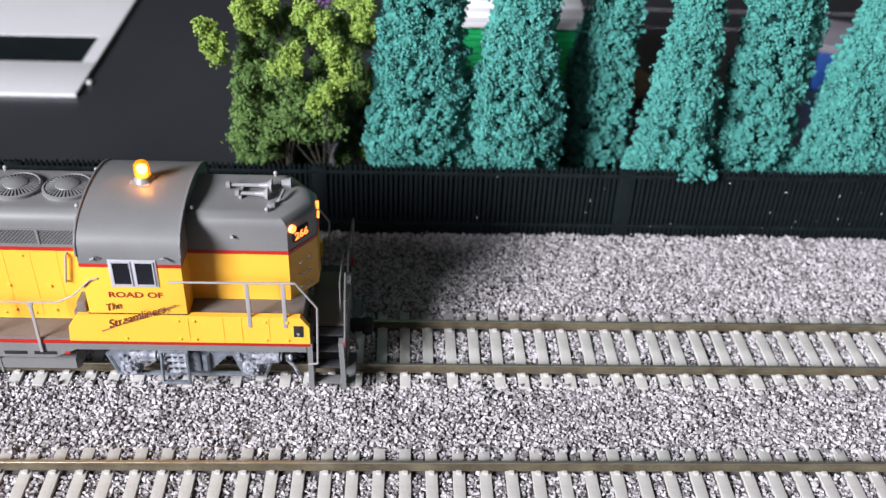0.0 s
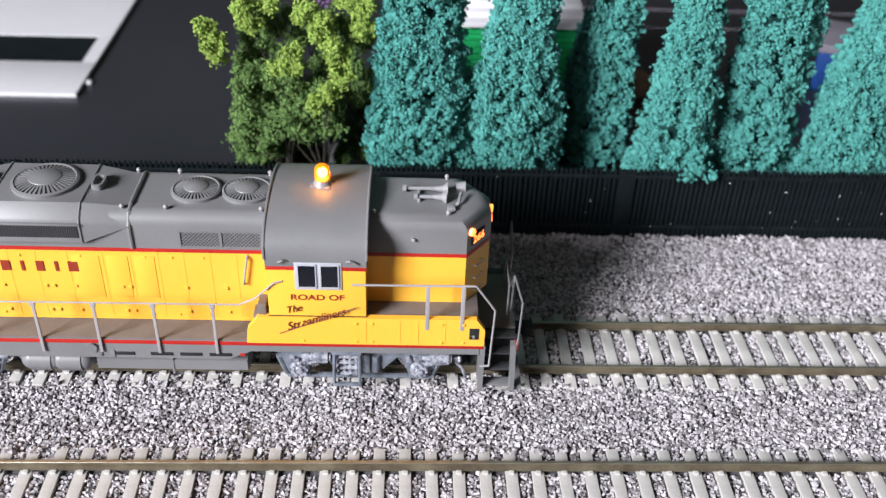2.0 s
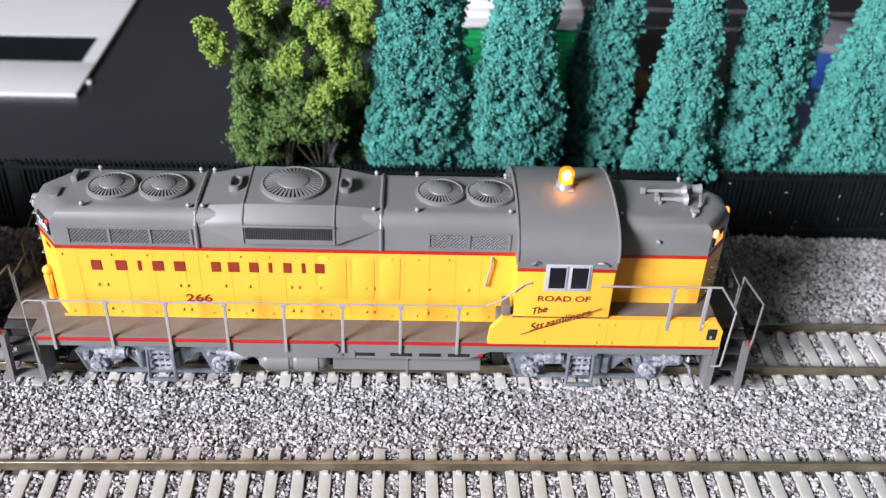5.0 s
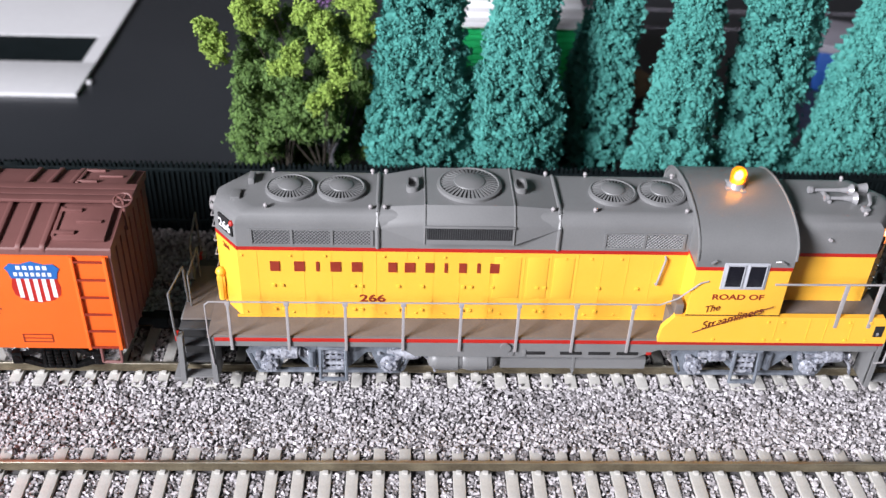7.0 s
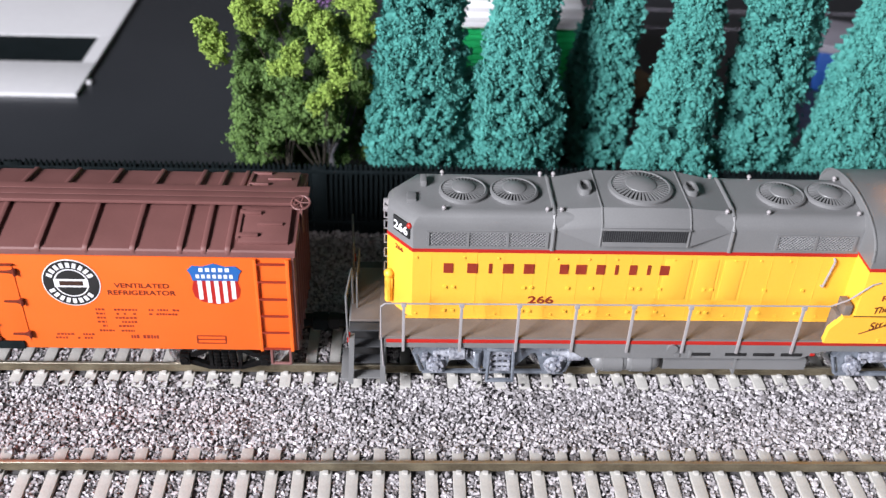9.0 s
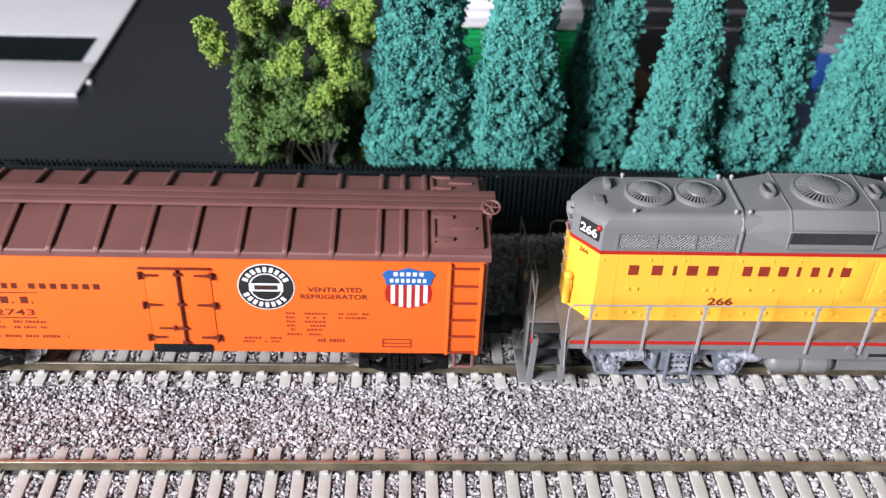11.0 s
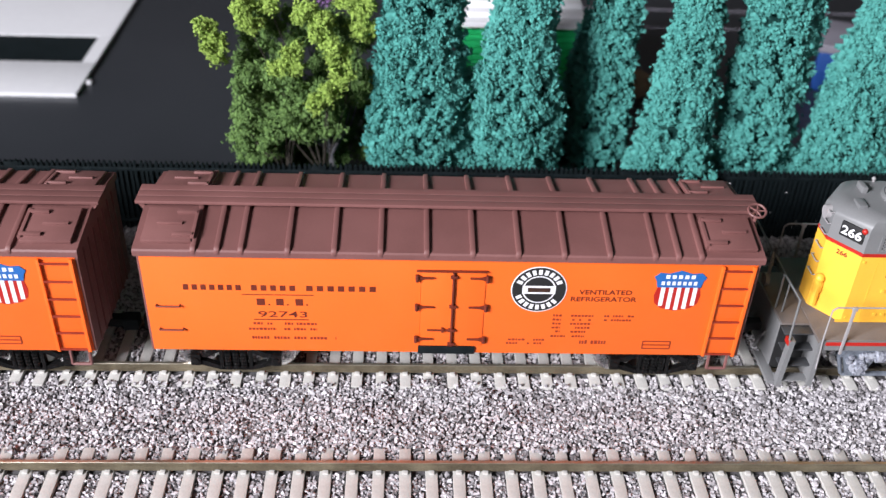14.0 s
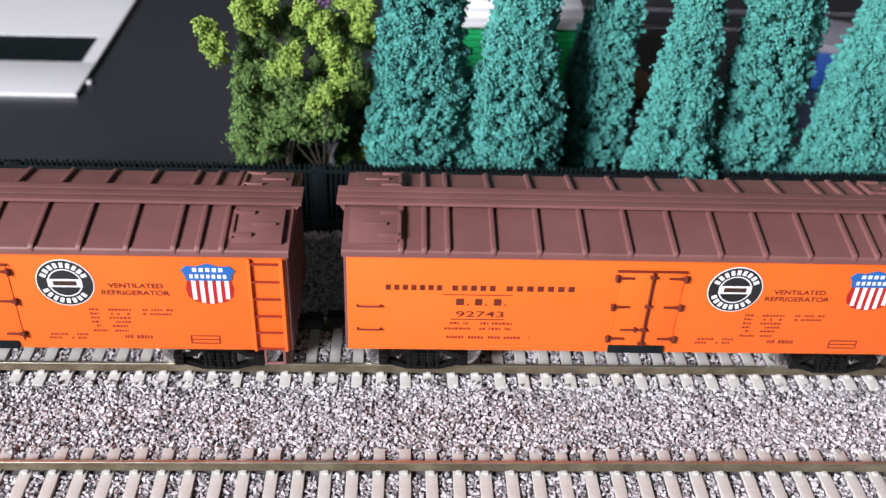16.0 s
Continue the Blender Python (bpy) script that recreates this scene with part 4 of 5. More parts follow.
    lit.matrix_basis = pose(83.85 * MM, -7.05 * MM, 41.7 * MM, 0, 0, a45)
    lettering("266", 2.7, LITNUM, lit, -2.1, -0.25, -1.0, "glowing orange figures", width=4.2)
    part("class_lamp", cyl(B(), (81.8, -8.9, 44.0), (82.6, -9.5, 44.1), 0.95, seg=12), HEADLIGHT, L, "glowing lamp")
    bm = B()
    for z in (27, 30.5, 34):
        tube(bm, [(83.0, -7.8, z), (83.7, -8.3, z), (85.7, -5.8, z), (85.0, -5.3, z)], 0.14)
    part("grab_iron", bm, GREY, L)
    # railings: one post at a time, then the rails
    for s in (-1, 1):
        y = s * (SW + 0.35)
        first = None
        for k in range(8):
            x = -68.8 + 13.28 * k
            if first is None:
                bm = B()
                box(bm, -0.34, 0.34, -0.25, 0.25, 14.4, 28.2, 0.08)
                box(bm, -0.6, 0.6, -0.35, 0.28, 27.7, 28.7, 0.1)
                first = part("post", bm, RAILING, L, at=(x, y, 0))
            else:
                again(first, L, (x, y, 0))
        bm = tube(B(), [(-73.4, y, 9.6), (-74.0, y, 20), (-74.0, y, 27.6), (-73.0, y, 28.5), (-67.5, y, 28.5), (30.2, y, 28.9), (34.0, y, 30.8), (38.4, y, 35.2), (40.2, y - s * 0.2, 35.6)], 0.2)
        part("handrail", bm, RAILING, L)
        bm = tube(B(), [(55.6, y, 35.0), (83.4, y, 35.2), (88.0, y, 28.4), (87.5, y, 11.8), (85.3, y, 11.6)], 0.26)
        part("handrail", bm, RAILING, L)
        for x in (72.6, 80.6):
            part("post", box(B(), x - 0.45, x + 0.45, y - 0.26, y + 0.26, 22.6, 35.2, 0.08), RAILING, L)
    # end steps, pilots and couplers
    for d, xe, wide in ((1, 85.2, 8.6), (-1, -73.0, 8.6)):
        for s in (-1, 1):
            st = part("end_steps", box(B(), min(xe, xe + d * 1.0), max(xe, xe + d * 1.0), min(s * 10.2, s * 17.2), max(s * 10.2, s * 17.2), 3.6, 18.0, 0.15), GREY, L)
            xo = xe + d * wide
            part("step_side", prism(B(), [(xe, 3.6), (xe + d * 1.2, 3.6), (xe + d * 1.2, 17.8), (xe, 17.8)], "y", s * 16.6, s * 17.5), GREY, st)
            part("step_side", prism(B(), [(xo - d * 0.9, 3.4), (xo + d * 0.3, 3.4), (xo - d * 0.2, 17.8), (xo - d * 1.4, 17.8)], "y", s * 15.4, s * 17.4), GREY, st)
            # black sheet laid in for the shade between the treads
            part("step_shade_back", box(B(), min(xe, xo), max(xe, xo), min(s * 10.2, s * 10.7), max(s * 10.2, s * 10.7), 4.0, 17.4), DARK, st)
            # upper treads darkened for the shade and dirt on the steps
            for k in range(4):
                z = 4.4 + k * 4.2
                part("tread", box(B(), min(xe + d * 0.6, xo), max(xe + d * 0.6, xo), min(s * (13.8 - 0.9 * k), s * (16.6 - 0.9 * k)), max(s * (13.8 - 0.9 * k), s * (16.6 - 0.9 * k)), z, z + 0.45, 0.06), GREY if k == 0 else SHADE, st)
            bm = tube(B(), [(xo - d * 1.0, s * 16.9, 5.0), (xo + d * 0.2, s * 17.0, 20), (xo + d * 0.4, s * 17.0, 30.0), (xo - d * 0.3, s * 4.6, 28.6), (xo - d * 0.5, s * 4.4, 18)], 0.27)
            part("end_rail", bm, GREY, L)
        xo = xe + d * (wide - 0.2)
        bm = B()
        box(bm, min(xe, xo), max(xe, xo), -10.6, 10.6, 15.6, 18.0, 0.2)
        part("end_platform", bm, DECK, L)
        bm = B()
        box(bm, min(xo - d * 1.0, xo + d * 0.4), max(xo - d * 1.0, xo + d * 0.4), -10.5, 10.5, 4.0, 17.8, 0.2)
        box(bm, min(xo, xo + d * 2.4), max(xo, xo + d * 2.4), -16.5, -5.0, 3.4, 4.4, 0.15)
        box(bm, min(xo, xo + d * 2.4), max(xo, xo + d * 2.4), 5.0, 16.5, 3.4, 4.4, 0.15)
        part("pilot", bm, GREY, L, "grey pilot plate with footboards")
        for s in (-1, 1):
            part("end_stripe", box(B(), min(xo - d * 0.1, xo + d * 0.5), max(xo - d * 0.1, xo + d * 0.5), s * 16.2 - 1.0, s * 16.2 + 1.0, 16.4, 17.9), RED, L)
        bm = B()
        box(bm, min(xo, xo + d * 4.2), max(xo, xo + d * 4.2), -1.3, 1.3, 8.0, 10.4, 0.3)
        box(bm, min(xo + d * 3.4, xo + d * 6.2), max(xo + d * 3.4, xo + d * 6.2), -2.0, 1.4, 7.6, 10.8, 0.5)
        part("coupler", bm, DARK, L)
        bm = B()
        for y in (-4.4, 4.4):
            tube(bm, [(xo, y, 10.5), (xo + d * 1.8, y, 8.5), (xo + d * 2.4, y, 5.2)], 0.45)
        cyl(bm, (xo - d * 0.5, 4.2, 20.5), (xo + d * 0.6, 4.2, 20.5), 1.6, seg=12)
        tube(bm, [(xo - d * 1.4, -6, 18), (xo - d * 1.4, -6, 27), (xo - d * 1.4, 6, 27), (xo - d * 1.4, 6, 18)], 0.22)
        part("air_hose", bm, GREY, L)
    # lettering: the maker's road name as plain bars, the rest in letters
    for x, w in ((-59.7, 2.2), (-54.2, 2.4), (-49.2, 0.7), (-45.9, 2.4), (-41.0, 2.4), (-32.6, 2.0), (-28.8, 2.4), (-24.0, 2.0), (-19.6, 0.7), (-16.2, 1.7), (-12.0, 0.7), (-9.0, 2.2)):
        part("name_bar", box(B(), x, x + w, -HW - 0.2, -HW + 0.02, 31.9, 34.6), LETTER, L, "dark red bar of a road name")
    lettering("266", 2.9, LETTER, L, -39.3, -HW - 0.06, 23.2, "dark red engine number", width=6.1)
    lettering("ROAD OF", 2.1, LETTER, L, 41.9, -SW - 0.06, 30.4, "dark red words", width=12.0)
    lettering("The", 2.7, CARTEXT, L, 41.2, -SW - 0.16, 26.6, "dark red script word", width=3.4, shear=0.4, turn=14, bold=0.004)
    lettering("Streamliners", 3.1, CARTEXT, L, 41.0, -SW - 0.66, 22.0, "dark red script word", width=14.5, shear=0.45, turn=20, bold=0.004)
    bm = cyl(B(), (38.9, -SW - 0.6, 20.9), (56.6, -SW - 0.6, 28.8), 0.12, seg=6)
    part("flourish", bm, CARTEXT, L)
    return L


# ---- the refrigerator cars ----
def car_truck(car, xc, which):
    t = part("truck", box(B(), xc - 3, xc + 3, -9.5, 9.5, 6.5, 10.5, 0.4), TRUCKBLK, car, "black two-axle truck with bright wheels")
    for dx in (-9.7, 9.7):
        SPINS.append((wheelset(t, xc + dx, 4.7, CHROME, CHROME), xc + dx, 4.7, which))
    for s in (-1, 1):
        y = 11.6 * s
        bm = B()
        for d in (-1, 1):
            # upper and lower arms leave the wheel in view between them
            prism(bm, [(xc + d * 10.6, 7.2), (xc + d * 10.6, 8.4), (xc + d * 7.4, 8.6), (xc + d * 3.6, 10.8), (xc, 10.8), (xc, 9.2), (xc + d * 3.4, 9.2), (xc + d * 6.8, 7.2)], "y", y - 0.7, y + 0.7)
            prism(bm, [(xc + d * 9.2, 5.0), (xc + d * 9.0, 6.2), (xc + d * 7.0, 5.9), (xc + d * 3.8, 4.4), (xc, 4.4), (xc, 3.3), (xc + d * 4.0, 3.3)], "y", y - 0.7, y + 0.7)
            box(bm, xc + d * 3.5 - 0.5, xc + d * 3.5 + 0.5, y - 0.8, y + 0.8, 3.5, 10.4, 0.2)
        part("side_frame", bm, TRUCKBLK, t)
        for dx in (-9.7, 9.7):
            bm = box(B(), xc + dx - 1.3, xc + dx + 1.3, y - 1.3, y + 1.3, 4.9, 8.5, 0.5)
            cyl(bm, (xc + dx, y + s * 1.2, 6.7), (xc + dx, y + s * 1.6, 6.7), 1.0, 0.8, 10)
            part("journal_box", bm, TRUCKBLK, t)
        for dx in (-1.9, 0, 1.9):
            bm = B()
            for k in range(5):
                cyl(bm, (xc + dx, y + s * 0.5, 4.3 + k), (xc + dx, y + s * 0.5, 4.9 + k), 0.95, 0.8, 10)
            part("spring", bm, TRUCKBLK, t)


def badge_ring(bm, x, y, z, r0, r1, n=40):
    a = [(x + r1 * math.cos(i * 2 * math.pi / n), z + r1 * math.sin(i * 2 * math.pi / n)) for i in range(n)]
    if r0 <= 0:
        return prism(bm, a, "y", y, y - 0.08)
    b = [(x + r0 * math.cos(i * 2 * math.pi / n), z + r0 * math.sin(i * 2 * math.pi / n)) for i in range(n)]
    lo = [[(u, y, w) for u, w in a], [(u, y - 0.08, w) for u, w in a], [(u, y - 0.08, w) for u, w in b], [(u, y, w) for u, w in b]]
    return loft(bm, lo, caps=False)


def reefer(which, wheel):
    C = thing("refrigerator_car", "orange model refrigerator car with brown ribbed roof on the track", "freight car", "orange refrigerator cars")
    X, Y, ZB, ZE = 69.2, 16.2, 13.0, 40.4
    body = part("body", box(B(), -X, X, -Y, Y, ZB, ZE, 0.15), ORANGE, C, "smooth orange car sides")
    for s in (-1, 1):
        bm = box(B(), min(s * X, s * (X + 0.5)), max(s * X, s * (X + 0.5)), -Y + 0.1, Y - 0.1, ZB, ZE)
        wall = part("end_wall", bm, BROWN, C, "brown boarded end wall")
        for y in (-12, -8, -4, 0, 4, 8, 12):
            part("batten", box(B(), min(s * X, s * (X + 0.9)), max(s * X, s * (X + 0.9)), y - 0.2, y + 0.2, ZB, ZE), BROWN, wall)
    # roof
    RX = X + 1.0
    bm = prism(B(), [(-17.0, ZE), (-17.0, ZE + 1.3), (-16.7, ZE + 1.7), (0, ZE + 4.7), (16.7, ZE + 1.7), (17.0, ZE + 1.3), (17.0, ZE)], "x", -RX, RX)
    roof = part("roof", bm, BROWN, C, "brown sheet roof with raised ribs")
    for x in (-57.0, -51.8, -46.6, -36.4, -26.2, -16.0, -5.8, 4.4, 14.6, 24.8, 35.0, 45.2, 50.4, 55.6):
        for s in (-1, 1):
            bm = B()
            pts = [(s * 17.15, ZE + 0.6), (s * 17.15, ZE + 1.8), (s * 16.5, ZE + 2.45), (s * 3.0, ZE + 4.95), (s * 3.0, ZE + 3.6), (s * 16.4, ZE + 1.0)]
            prism(bm, pts, "x", x - 0.62, x + 0.62)
            bmesh.ops.bevel(bm, geom=list(bm.edges), offset=0.3, segments=2, affect="EDGES", profile=0.5)
            part("rib", bm, BROWN, roof)
    # ice hatches at the corners
    slope = math.degrees(math.atan2(3.0, 16.7))
    for sx in (-1, 1):
        for s in (-1, 1):
            m = Matrix.Translation((sx * 63.6, s * 9.6, ZE + 2.95)) @ Matrix.Rotation(radians(-s * slope), 4, "X")
            bm = box(B(), -6.0, 5.0, -5.4, 5.4, 0, 1.0, 0.2, m) if sx > 0 else box(B(), -5.0, 6.0, -5.4, 5.4, 0, 1.0, 0.2, m)
            h = part("ice_hatch", bm, BROWN, roof, "brown ice hatch cover")
            bm = B()
            e = -sx * 6.2
            for y in (-3.6, 3.6):
                box(bm, min(e, e + sx * 4.5), max(e, e + sx * 4.5), y - 0.45, y + 0.45, 0.9, 1.6, 0.1, m)
            box(bm, e - 0.4, e + 0.4, -4.6, 4.6, 0.0, 1.4, 0.1, m)
            box(bm, -2.2, 3.4, -0.35, 0.35, 1.0, 1.5, 0.1, m)
            part("hinge", bm, BROWN, h)
    # running board along the ridge
    for y in (-2.52, 0.0, 2.52):
        part("running_board_plank", box(B(), -RX - 1.8, RX + 1.8, y - 1.2, y + 1.2, ZE + 5.1, ZE + 5.9, 0.12), BROWN, roof)
    bm = B()
    for x in range(-66, 67, 12):
        box(bm, x - 0.6, x + 0.6, -2.4, 2.4, ZE + 3.6, ZE + 5.0)
    part("saddle", bm, BROWN, roof)
    for sx in (-1, 1):
        bm = prism(B(), [(sx * (RX - 0.2), ZE + 2.4), (sx * (RX + 1.7), ZE + 5.4), (sx * (RX - 0.2), ZE + 5.4)], "y", -3.0, 3.0)
        part("bracket", bm, BROWN, roof)
    if wheel:
        bm = B()
        n = 20
        hub = Vector((RX + 0.4, -4.4, 46.9))
        tilt = Matrix.Translation(hub) @ Matrix.Rotation(radians(18), 4, "X")
        ring = [tilt @ Vector((2.05 * math.cos(i * 2 * math.pi / n), 2.05 * math.sin(i * 2 * math.pi / n), 0)) for i in range(n + 1)]
        tube(bm, ring, 0.28)
        for k in range(0, n, 4):
            cyl(bm, ring[k], hub, 0.2, seg=5)
        cyl(bm, hub, (RX + 0.4, -4.4, 39.0), 0.4, seg=6)
        part("brake_wheel", bm, BROWN, C, "brown spoked brake wheel")
    # door: seams, hinge straps and latch bar
    y = -Y
    door = part("door", box(B(), -6.9, 7.6, y - 0.12, y + 0.1, 15.4, 37.0, 0.05), ORANGE, C, "orange double door")
    bm = B()
    for x in (-7.0, 7.7):
        box(bm, x - 0.07, x + 0.07, y - 0.18, y, 15.2, 37.0)
    part("seam", bm, ORANGE, door)
    bm = box(B(), -7.9, 8.1, y - 0.7, y, 37.0, 37.32, 0.08)
    part("door_track", bm, CARTEXT, door)
    bm = cyl(B(), (0.5, y - 0.45, 15.4), (0.5, y - 0.45, 36.8), 0.3, seg=8)
    for z in (16.0, 20.2, 27.2, 35.6):
        box(bm, -0.3, 1.3, y - 0.8, y, z - 0.35, z + 0.35, 0.1)
    box(bm, -5.2, 1.6, y - 0.7, y - 0.2, 20.0, 20.3, 0.08)
    box(bm, -1.9, -1.3, y - 0.75, y, 19.6, 20.8, 0.1)
    part("latch_bar", bm, CARTEXT, door)
    for z in (35.2, 26.9, 17.4):
        for a, b in ((-8.2, -3.8), (8.6, 4.2)):
            bm = prism(B(), [(a, z - 0.5), (a + (b - a) * 0.25, z - 0.5), (a + (b - a) * 0.4, z - 0.25), (b, z - 0.16), (b, z + 0.16), (a + (b - a) * 0.4, z + 0.25), (a + (b - a) * 0.25, z + 0.5), (a, z + 0.5)], "y", y, y - 0.55)
            cyl(bm, (a + (b - a) * 0.1, y - 0.55, z - 0.9), (a + (b - a) * 0.1, y - 0.55, z + 0.9), 0.4, seg=8)
            part("hinge_strap", bm, CARTEXT, door)
    part("door_sill", box(B(), -7.2, 6.2, y - 0.5, y + 0.5, 13.0, 15.1, 0.1), BLACK, C, "black door sill plate")
    # ladders and grab irons
    for s, sx in ((-1, 1), (1, -1)):
        yy = s * (Y + 0.75)
        lad = part("ladder", box(B(), min(sx * 60.8, sx * 61.5), max(sx * 60.8, sx * 61.5), min(s * Y, yy), max(s * Y, yy), 13.2, 39.6, 0.1), ORANGE, C, "orange side ladder")
        part("stile", box(B(), min(sx * 67.9, sx * 68.7), max(sx * 67.9, sx * 68.7), min(s * Y, yy), max(s * Y, yy), 13.2, 39.6, 0.1), ORANGE, lad)
        for z in (13.9, 18.8, 23.7, 28.6, 33.5, 38.4):
            part("rung", box(B(), min(sx * 61.5, sx * 67.9), max(sx * 61.5, sx * 67.9), min(yy - s * 0.35, yy), max(yy - s * 0.35, yy), z - 0.22, z + 0.22), LETTER, lad)
        for z in (26.4, 19.5):
            bm = tube(B(), [(-sx * 66.9, s * Y, z), (-sx * 66.9, yy, z), (-sx * 61.6, yy, z), (-sx * 61.6, s * Y, z)], 0.22)
            part("grab_iron", bm, CARTEXT, C)
        bm = tube(B(), [(sx * 63.2, s * 15.6, 13.2), (sx * 63.2, s * 15.8, 8.6), (sx * 67.6, s * 15.8, 8.6), (sx * 67.6, s * 15.6, 13.2)], 0.4)
        part("sill_step", bm, BROWN, C)
    # badges and lettering on the near side
    yb = y - 0.03
    bd = part("round_badge", badge_ring(B(), 20.0, yb, 32.2, 0, 6.4), WHITE, C, "round black and white badge")
    part("ring", badge_ring(B(), 20.0, yb - 0.06, 32.2, 3.85, 6.15), DARK, bd)
    part("disc", badge_ring(B(), 20.0, yb - 0.06, 32.2, 0, 3.5), DARK, bd)
    part("bar", box(B(), 16.2, 23.8, yb - 0.22, yb - 0.1, 31.1, 33.3), WHITE, bd)
    for k in range(9):
        a = radians(155 - k * 16.2)
        for r in (1, -1):
            m = Matrix.Translation((20.0 + 4.95 * math.cos(a), yb - 0.2, 32.2 + r * 4.95 * math.sin(a))) @ Matrix.Rotation(-(a - math.pi / 2) * r, 4, "Y")
            if r == -1 and k == 8:
                continue
            part("ring_bar", box(B(), -0.42, 0.42, -0.04, 0.06, -0.65, 0.65, 0, m), WHITE, bd)
    part("name_bar", box(B(), 17.4, 22.6, yb - 0.28, yb - 0.2, 31.6, 32.8), INK, bd)
    # shield: blue head, red and white stripes
    low = [(47.2, 33.6), (46.6, 31.0), (47.0, 28.8), (48.6, 27.4), (52.0, 26.6), (55.4, 27.4), (57.0, 28.8), (57.4, 31.0), (56.8, 33.6)]
    sh = part("shield_badge", prism(B(), low, "y", y, y - 0.1), RED, C, "striped shield badge, blue, red and white")
    for i in range(5):
        x = 48.0 + i * 1.85
        zb = 26.9 + 0.09 * (x + 0.45 - 52) ** 2
        part("stripe", box(B(), x, x + 0.95, y - 0.16, y - 0.08, zb, 33.6), WHITE, sh)
    head = [(47.0, 33.4), (57.0, 33.4), (57.4, 35.2), (58.0, 36.2), (56.8, 37.4), (54.6, 37.2), (52.0, 38.1), (49.4, 37.2), (47.2, 37.4), (46.0, 36.2), (46.6, 35.2)]
    part("shield_head", prism(B(), head, "y", y, y - 0.2), BLUE, sh)
    for k in range(5):
        part("name_bar", box(B(), 48.6 + k * 1.45, 49.5 + k * 1.45, y - 0.26, y - 0.18, 35.9, 36.9), WHITE, sh)
    for k in range(7):
        part("name_bar", box(B(), 47.8 + k * 1.24, 48.55 + k * 1.24, y - 0.26, y - 0.18, 34.1, 35.1), WHITE, sh)
    # company name as bars, letter by letter
    for x, word, pitch in ((-60.4, 7, 1.95), (-45.2, 5, 2.15), (-32.8, 7, 2.38)):
        for k in range(word):
            part("name_bar", box(B(), x + k * pitch, x + k * pitch + pitch * 0.6, y - 0.06, y + 0.02, 30.8, 32.3), CARTEXT, C)
    for k, w in enumerate((2.2, 2.0, 2.0)):
        bm = box(B(), -44.2 + k * 4.4, -44.2 + k * 4.4 + w * 0.85, y - 0.06, y + 0.02, 26.6, 28.5)
        box(bm, -44.2 + k * 4.4 + w + 0.4, -44.2 + k * 4.4 + w + 0.8, y - 0.06, y + 0.02, 26.6, 27.0)
        part("name_bar", bm, CARTEXT, C)
    part("rule", box(B(), -47.4, -31.2, y - 0.06, y + 0.02, 29.5, 29.72), CARTEXT, C)
    part("rule", box(B(), -45.2, -32.6, y - 0.06, y + 0.02, 22.3, 22.55), CARTEXT, C)
    lettering("92743", 2.4, CARTEXT, C, -44.1, y - 0.03, 23.2, "dark car number", width=11.2, bold=0.006)
    lettering("VENTILATED", 1.8, CARTEXT, C, 29.3, y - 0.03, 31.0, "dark words", width=12.2, bold=0.014)
    lettering("REFRIGERATOR", 1.8, CARTEXT, C, 27.6, y - 0.03, 29.0, "dark words", width=15.2, bold=0.014)
    bm = B()
    rng = random.Random(5)
    for x0, x1, z, h in ((-45.4, -41.0, 20.9, 0.7), (-38.2, -30.6, 20.9, 0.7), (-46.6, -40.2, 19.3, 0.7), (-38.4, -30.8, 19.3, 0.7), (-46.0, -26.4, 16.6, 0.8),
                         (24.0, 26.2, 24.4, 0.6), (28.2, 33.6, 24.4, 0.6), (36.0, 43.0, 24.4, 0.6), (24.0, 26.0, 23.2, 0.6), (28.6, 33.0, 23.2, 0.6), (36.0, 42.6, 23.2, 0.6),
                         (24.0, 26.0, 22.0, 0.6), (28.2, 33.2, 22.0, 0.6), (24.0, 26.0, 20.8, 0.6), (28.6, 33.0, 20.8, 0.6), (24.0, 26.0, 19.6, 0.6), (28.6, 33.2, 19.6, 0.6),
                         (24.0, 27.4, 18.2, 0.6), (29.0, 32.0, 18.2, 0.6), (14.0, 18.0, 17.0, 0.6), (20.0, 22.6, 17.0, 0.6), (13.6, 16.4, 15.9, 0.6), (18.6, 22.0, 15.9, 0.6), (31.0, 37.4, 16.2, 1.1)):
        x = x0
        while x < x1:
            w = rng.uniform(0.35, 0.75)
            if rng.random() < 0.86:
                box(bm, x, min(x + w, x1), y - 0.05, y + 0.02, z, z + h * rng.uniform(0.8, 1.0))
            x += w + 0.22
    tagged(part("small_print", bm, LETTER, C, "small unreadable lettering"), kind="stuff")
    bm = B()
    for z in (15.0, 16.1, 17.2):
        box(bm, 46.2, 52.8, y - 0.12, y, z - 0.12, z + 0.12)
    for x in (46.2, 52.8):
        box(bm, x - 0.12, x + 0.12, y - 0.12, y, 15.0, 17.2)
    part("card_board", bm, LETTER, C)
    part("eave_line", box(B(), -X, X, y - 0.25, y, ZE - 0.5, ZE + 0.05, 0.05), ORANGE, C)
    # underframe
    bm = B()
    box(bm, -66, 66, -3, 3, 8.6, 13.0, 0.2)
    box(bm, -24, 24, -9, 9, 10.8, 13.0, 0.2)
    cyl(bm, (-18, 6, 10.0), (-8, 6, 10.0), 2.2, seg=12)
    part("underframe", bm, BLACK, C)
    for sx in (-1, 1):
        bm = B()
        box(bm, min(sx * 66, sx * 72), max(sx * 66, sx * 72), -1.3, 1.3, 8.0, 10.4, 0.2)
        box(bm, min(sx * 71.4, sx * 75.4), max(sx * 71.4, sx * 75.4), -2.0, 1.6, 7.4, 10.8, 0.5)
        part("coupler", bm, BLACK, C)
        car_truck(C, sx * 51.2, which)
    return C


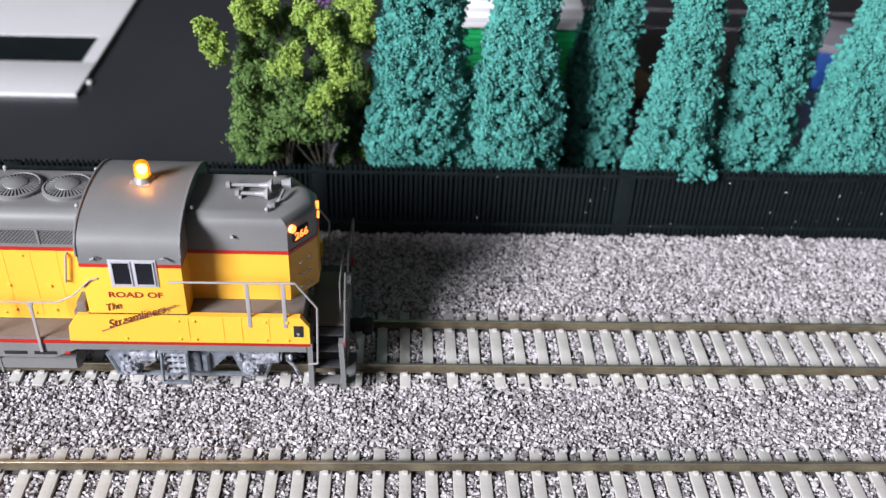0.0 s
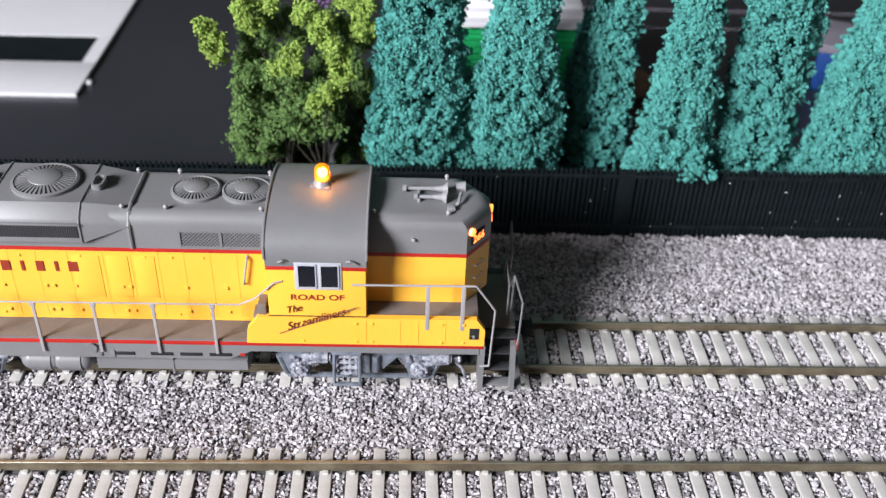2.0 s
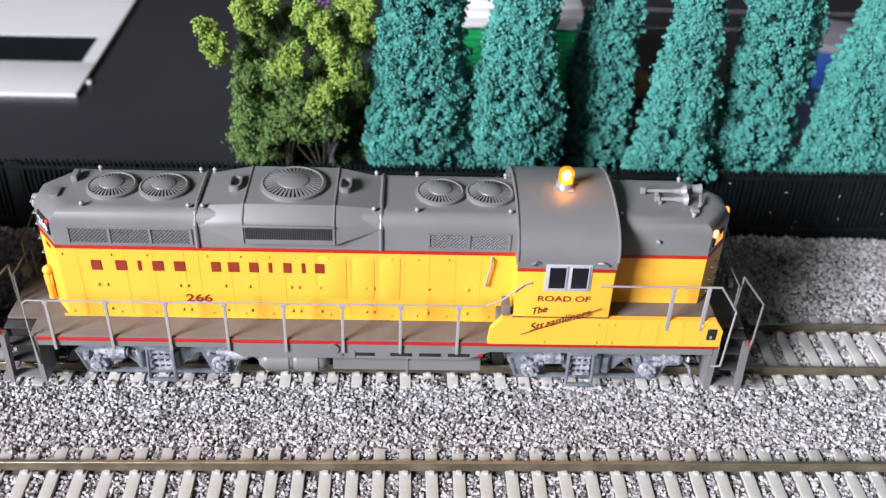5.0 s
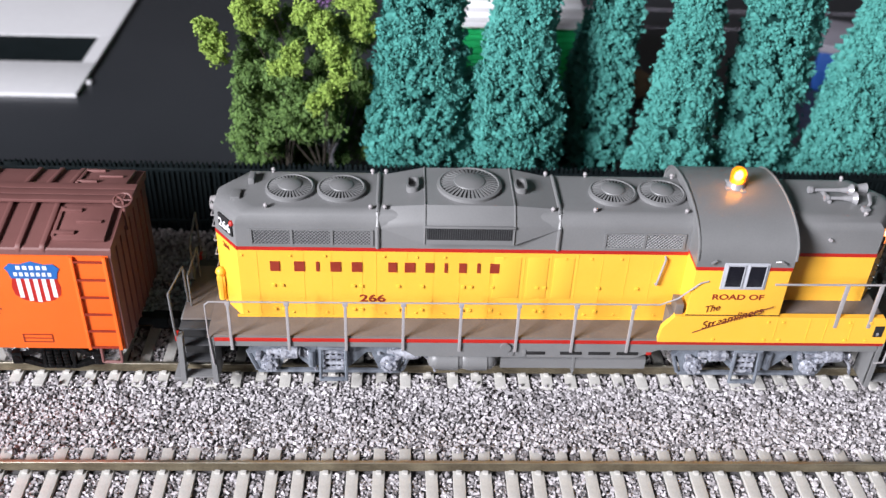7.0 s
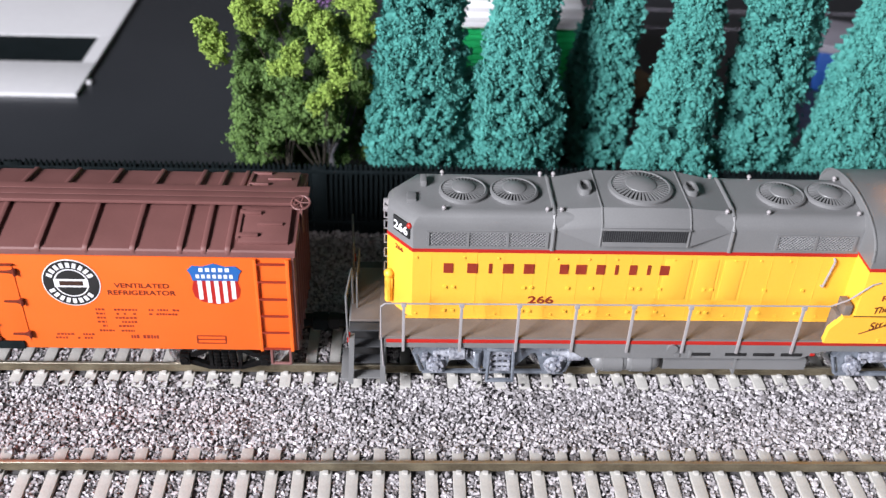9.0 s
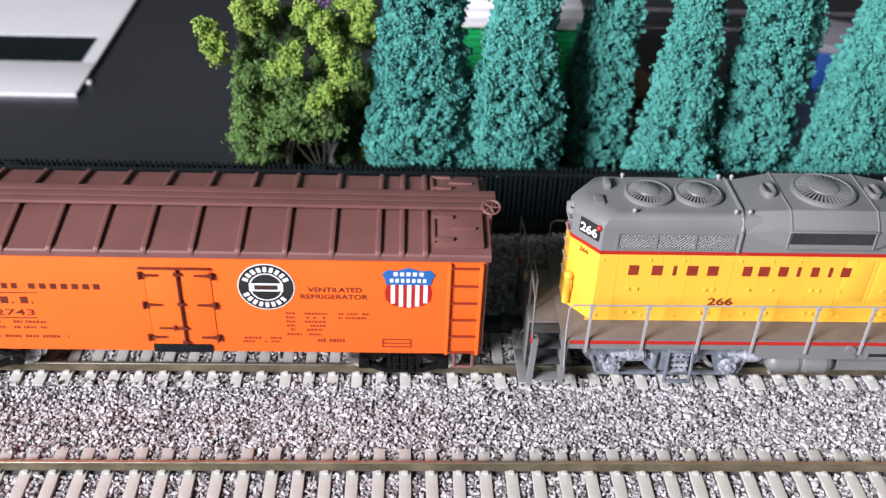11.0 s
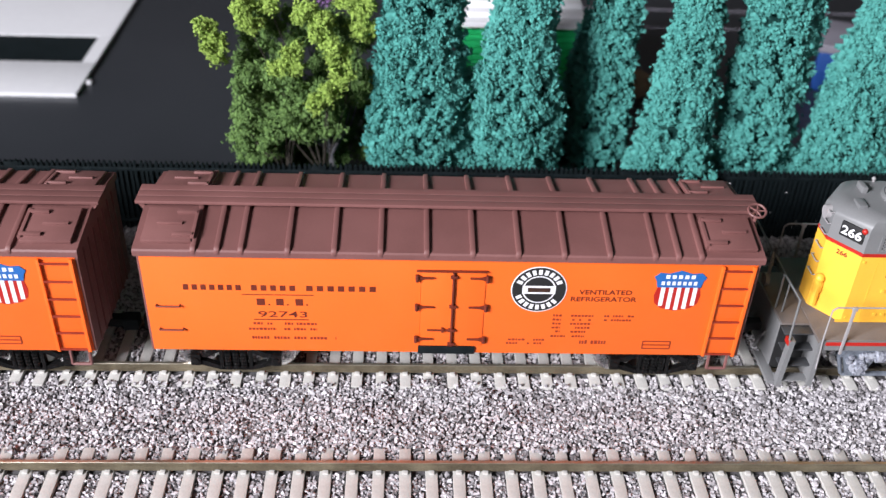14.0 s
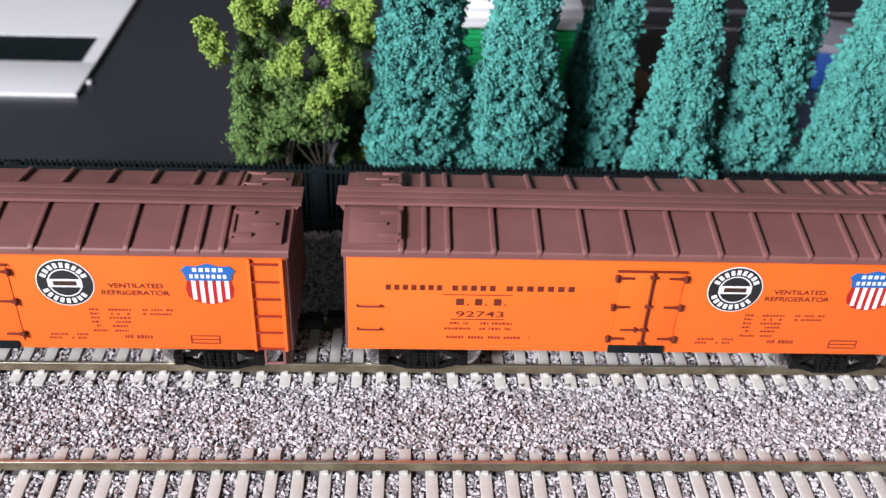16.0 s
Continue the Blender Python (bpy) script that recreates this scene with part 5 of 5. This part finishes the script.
# ---- placing ----
room()
table()
baseboard()
tracks()
for x, y, r, h, seed, pw, ln in ((5.6, 72, 15.8, 150, 11, 0.66, 0), (32.6, 70, 16.8, 106, 12, 0.76, 0.035), (63.2, 84, 9.2, 150, 13, 0.5, 0), (82.6, 68, 14.0, 94, 14, 0.72, 0.01),
                             (109.6, 73, 12.2, 165, 15, 0.35, 0), (138.0, 69, 18.0, 84, 16, 0.62, 0), (168, 74, 15.0, 120, 17, 0.6, 0),
                             (56.0, 94, 5.2, 52, 18, 0.6, 0)):
    conifer(x, y, r, h, seed, pw, ln, 4.0 if seed == 14 else 0.0)
rs = random.Random(8)
CL = [(-11 + 25 * (i % 6) / 5 + rs.uniform(-2, 2), rs.uniform(-3, 3), 6 + 5.4 * (i // 6) + rs.uniform(-2, 2)) for i in range(46)]
CL = [c for c in CL if c[2] < 46 - 0.7 * max(0.0, c[0])]
CL = [(c[0], c[1] + 16, c[2]) if c[0] > -1 and c[2] < 24 else c for c in CL]
broadleaf("olive_bush", -35.0, 70.0, 30, CL, OLIVE, BARK, 31, "dense olive-green foam model bush behind the fence", 900, 3.9)
CL = [(-31, -2, 58), (-30, -1, 55), (-28, -1, 52), (-21, -2, 64), (-19, 0, 60), (-21, 1, 65), (-14, 2, 65), (-3, -2, 64), (0, -4, 60), (4, -5, 56), (2, -2, 61), (6, -6, 46), (3, -7, 42), (-1, -7, 38), (13, 0, 64), (13, 1, 58), (-7, -4, 51), (-10, -2, 47), (7, -4, 52), (9, 2, 65)]
broadleaf("broadleaf_tree", -24.0, 70.0, 34, CL, LIME, BARK, 32, "lime-green foam model tree with bare branches", 800, 3.1, 0.9)
CL = [(-24 + 34 * (i % 6) / 5 + rs.uniform(-2.5, 2.5), rs.uniform(-3, 3), 8 + 6.0 * (i // 6) + rs.uniform(-2, 2)) for i in range(54)]
# the low branches on one side stand far back, in the shade of the bush
CL = [(c[0], c[1] + 13, c[2]) if c[0] > -13 and c[2] < 30 else c for c in CL]
broadleaf("olive_tree", -22.0, 80.0, 40, CL, OLIVE, GREYBARK, 33, "dark olive-green foam model tree behind the fence", 880, 4.2, 1.2)
CL = [(0, 0, 56), (5, 2, 60), (-5, 2, 62), (8, -1, 54)]
broadleaf("flowering_tree", -23.0, 104.0, 44, CL, PURPLE, BARK, 34, "purple flowering foam model tree", 160, 4.0, 1.1)
green_shed()
blue_container()
road_lines()
tan_box()
white_slab()
loco = locomotive()
car_a = reefer("car_a", True)
car_b = reefer("car_b", False)
fence()
ballast()

# ---- the train's way ----
# seconds and the way gone, in millimetres
WAY = [(0.0, -47.9), (0.5, -36.7), (1.0, -25.9), (1.5, -16.5), (2.0, -7.6), (2.5, 2.2), (3.0, 12.5), (3.5, 20.7), (4.0, 29.5), (4.5, 38.6), (5.0, 48.0), (5.5, 57.7), (6.0, 67.5),
       (6.5, 77.6), (7.0, 88.3), (7.5, 98.1), (8.0, 108.8), (8.5, 118.7), (9.0, 128.2), (9.5, 138.4), (10.0, 149.3), (10.5, 160.5), (11.0, 171.5), (11.5, 182.5), (12.0, 191.0),
       (12.5, 200.9), (13.0, 211.7), (13.5, 222.8), (14.0, 233.2), (14.5, 244.9), (15.0, 256.0), (15.5, 266.5), (16.0, 278.7)]


def way(t):
    for (a, u), (b, v) in zip(WAY, WAY[1:]):
        if t <= b:
            return u + (v - u) * (t - a) / (b - a)
    return WAY[-1][1]


def bend(t, rows):
    for (a, u), (b, v) in zip(rows, rows[1:]):
        if t <= b:
            return u + (v - u) * (t - a) / (b - a)
    return rows[-1][1]


LOCO_Y = [(0, -0.9), (2.0, -1.1), (4.0, -1.4), (6.5, 0.0), (16, 0.0)]
LOCO_TURN = [(0, -0.6), (2.0, -0.7), (4.0, -0.9), (6.5, 0.0), (16, 0.0)]
CAR_Y = [(0, 0.5), (9.0, 0.3), (11.5, -0.7), (13.0, -0.7), (14.0, -0.4), (14.5, 0.0), (16.0, 0.3)]


def motions():
    walk(loco, [(t, pose((s - 58.3) * MM, bend(t, LOCO_Y) * MM, 0, 0, 0, bend(t, LOCO_TURN))) for t, s in WAY])
    walk(car_a, [(t, pose((s - 221.3) * MM, bend(t, CAR_Y) * MM, 0, 0, 0, -0.33)) for t, s in WAY])
    walk(car_b, [(t, pose((s - 221.3 - 151.9) * MM, bend(t, CAR_Y) * MM, 0, 0, 0, -0.33)) for t, s in WAY])
    for ob, x, r, _ in SPINS:
        rows = []
        for k in range(65):
            t = k * 0.25
            rows.append((t, pose(x * MM, 0, (RAIL_TOP + r) * MM, 0, math.degrees((way(t) - WAY[0][1]) / r), 0)))
        walk(ob, rows)
    # the beacon goes round once a second, clockwise from above
    for ob, x, z in TURNING:
        walk(ob, [(k / 6, pose(x * MM, 0, z * MM, 0, 0, 18 - 60 * k)) for k in range(97)])


motions()
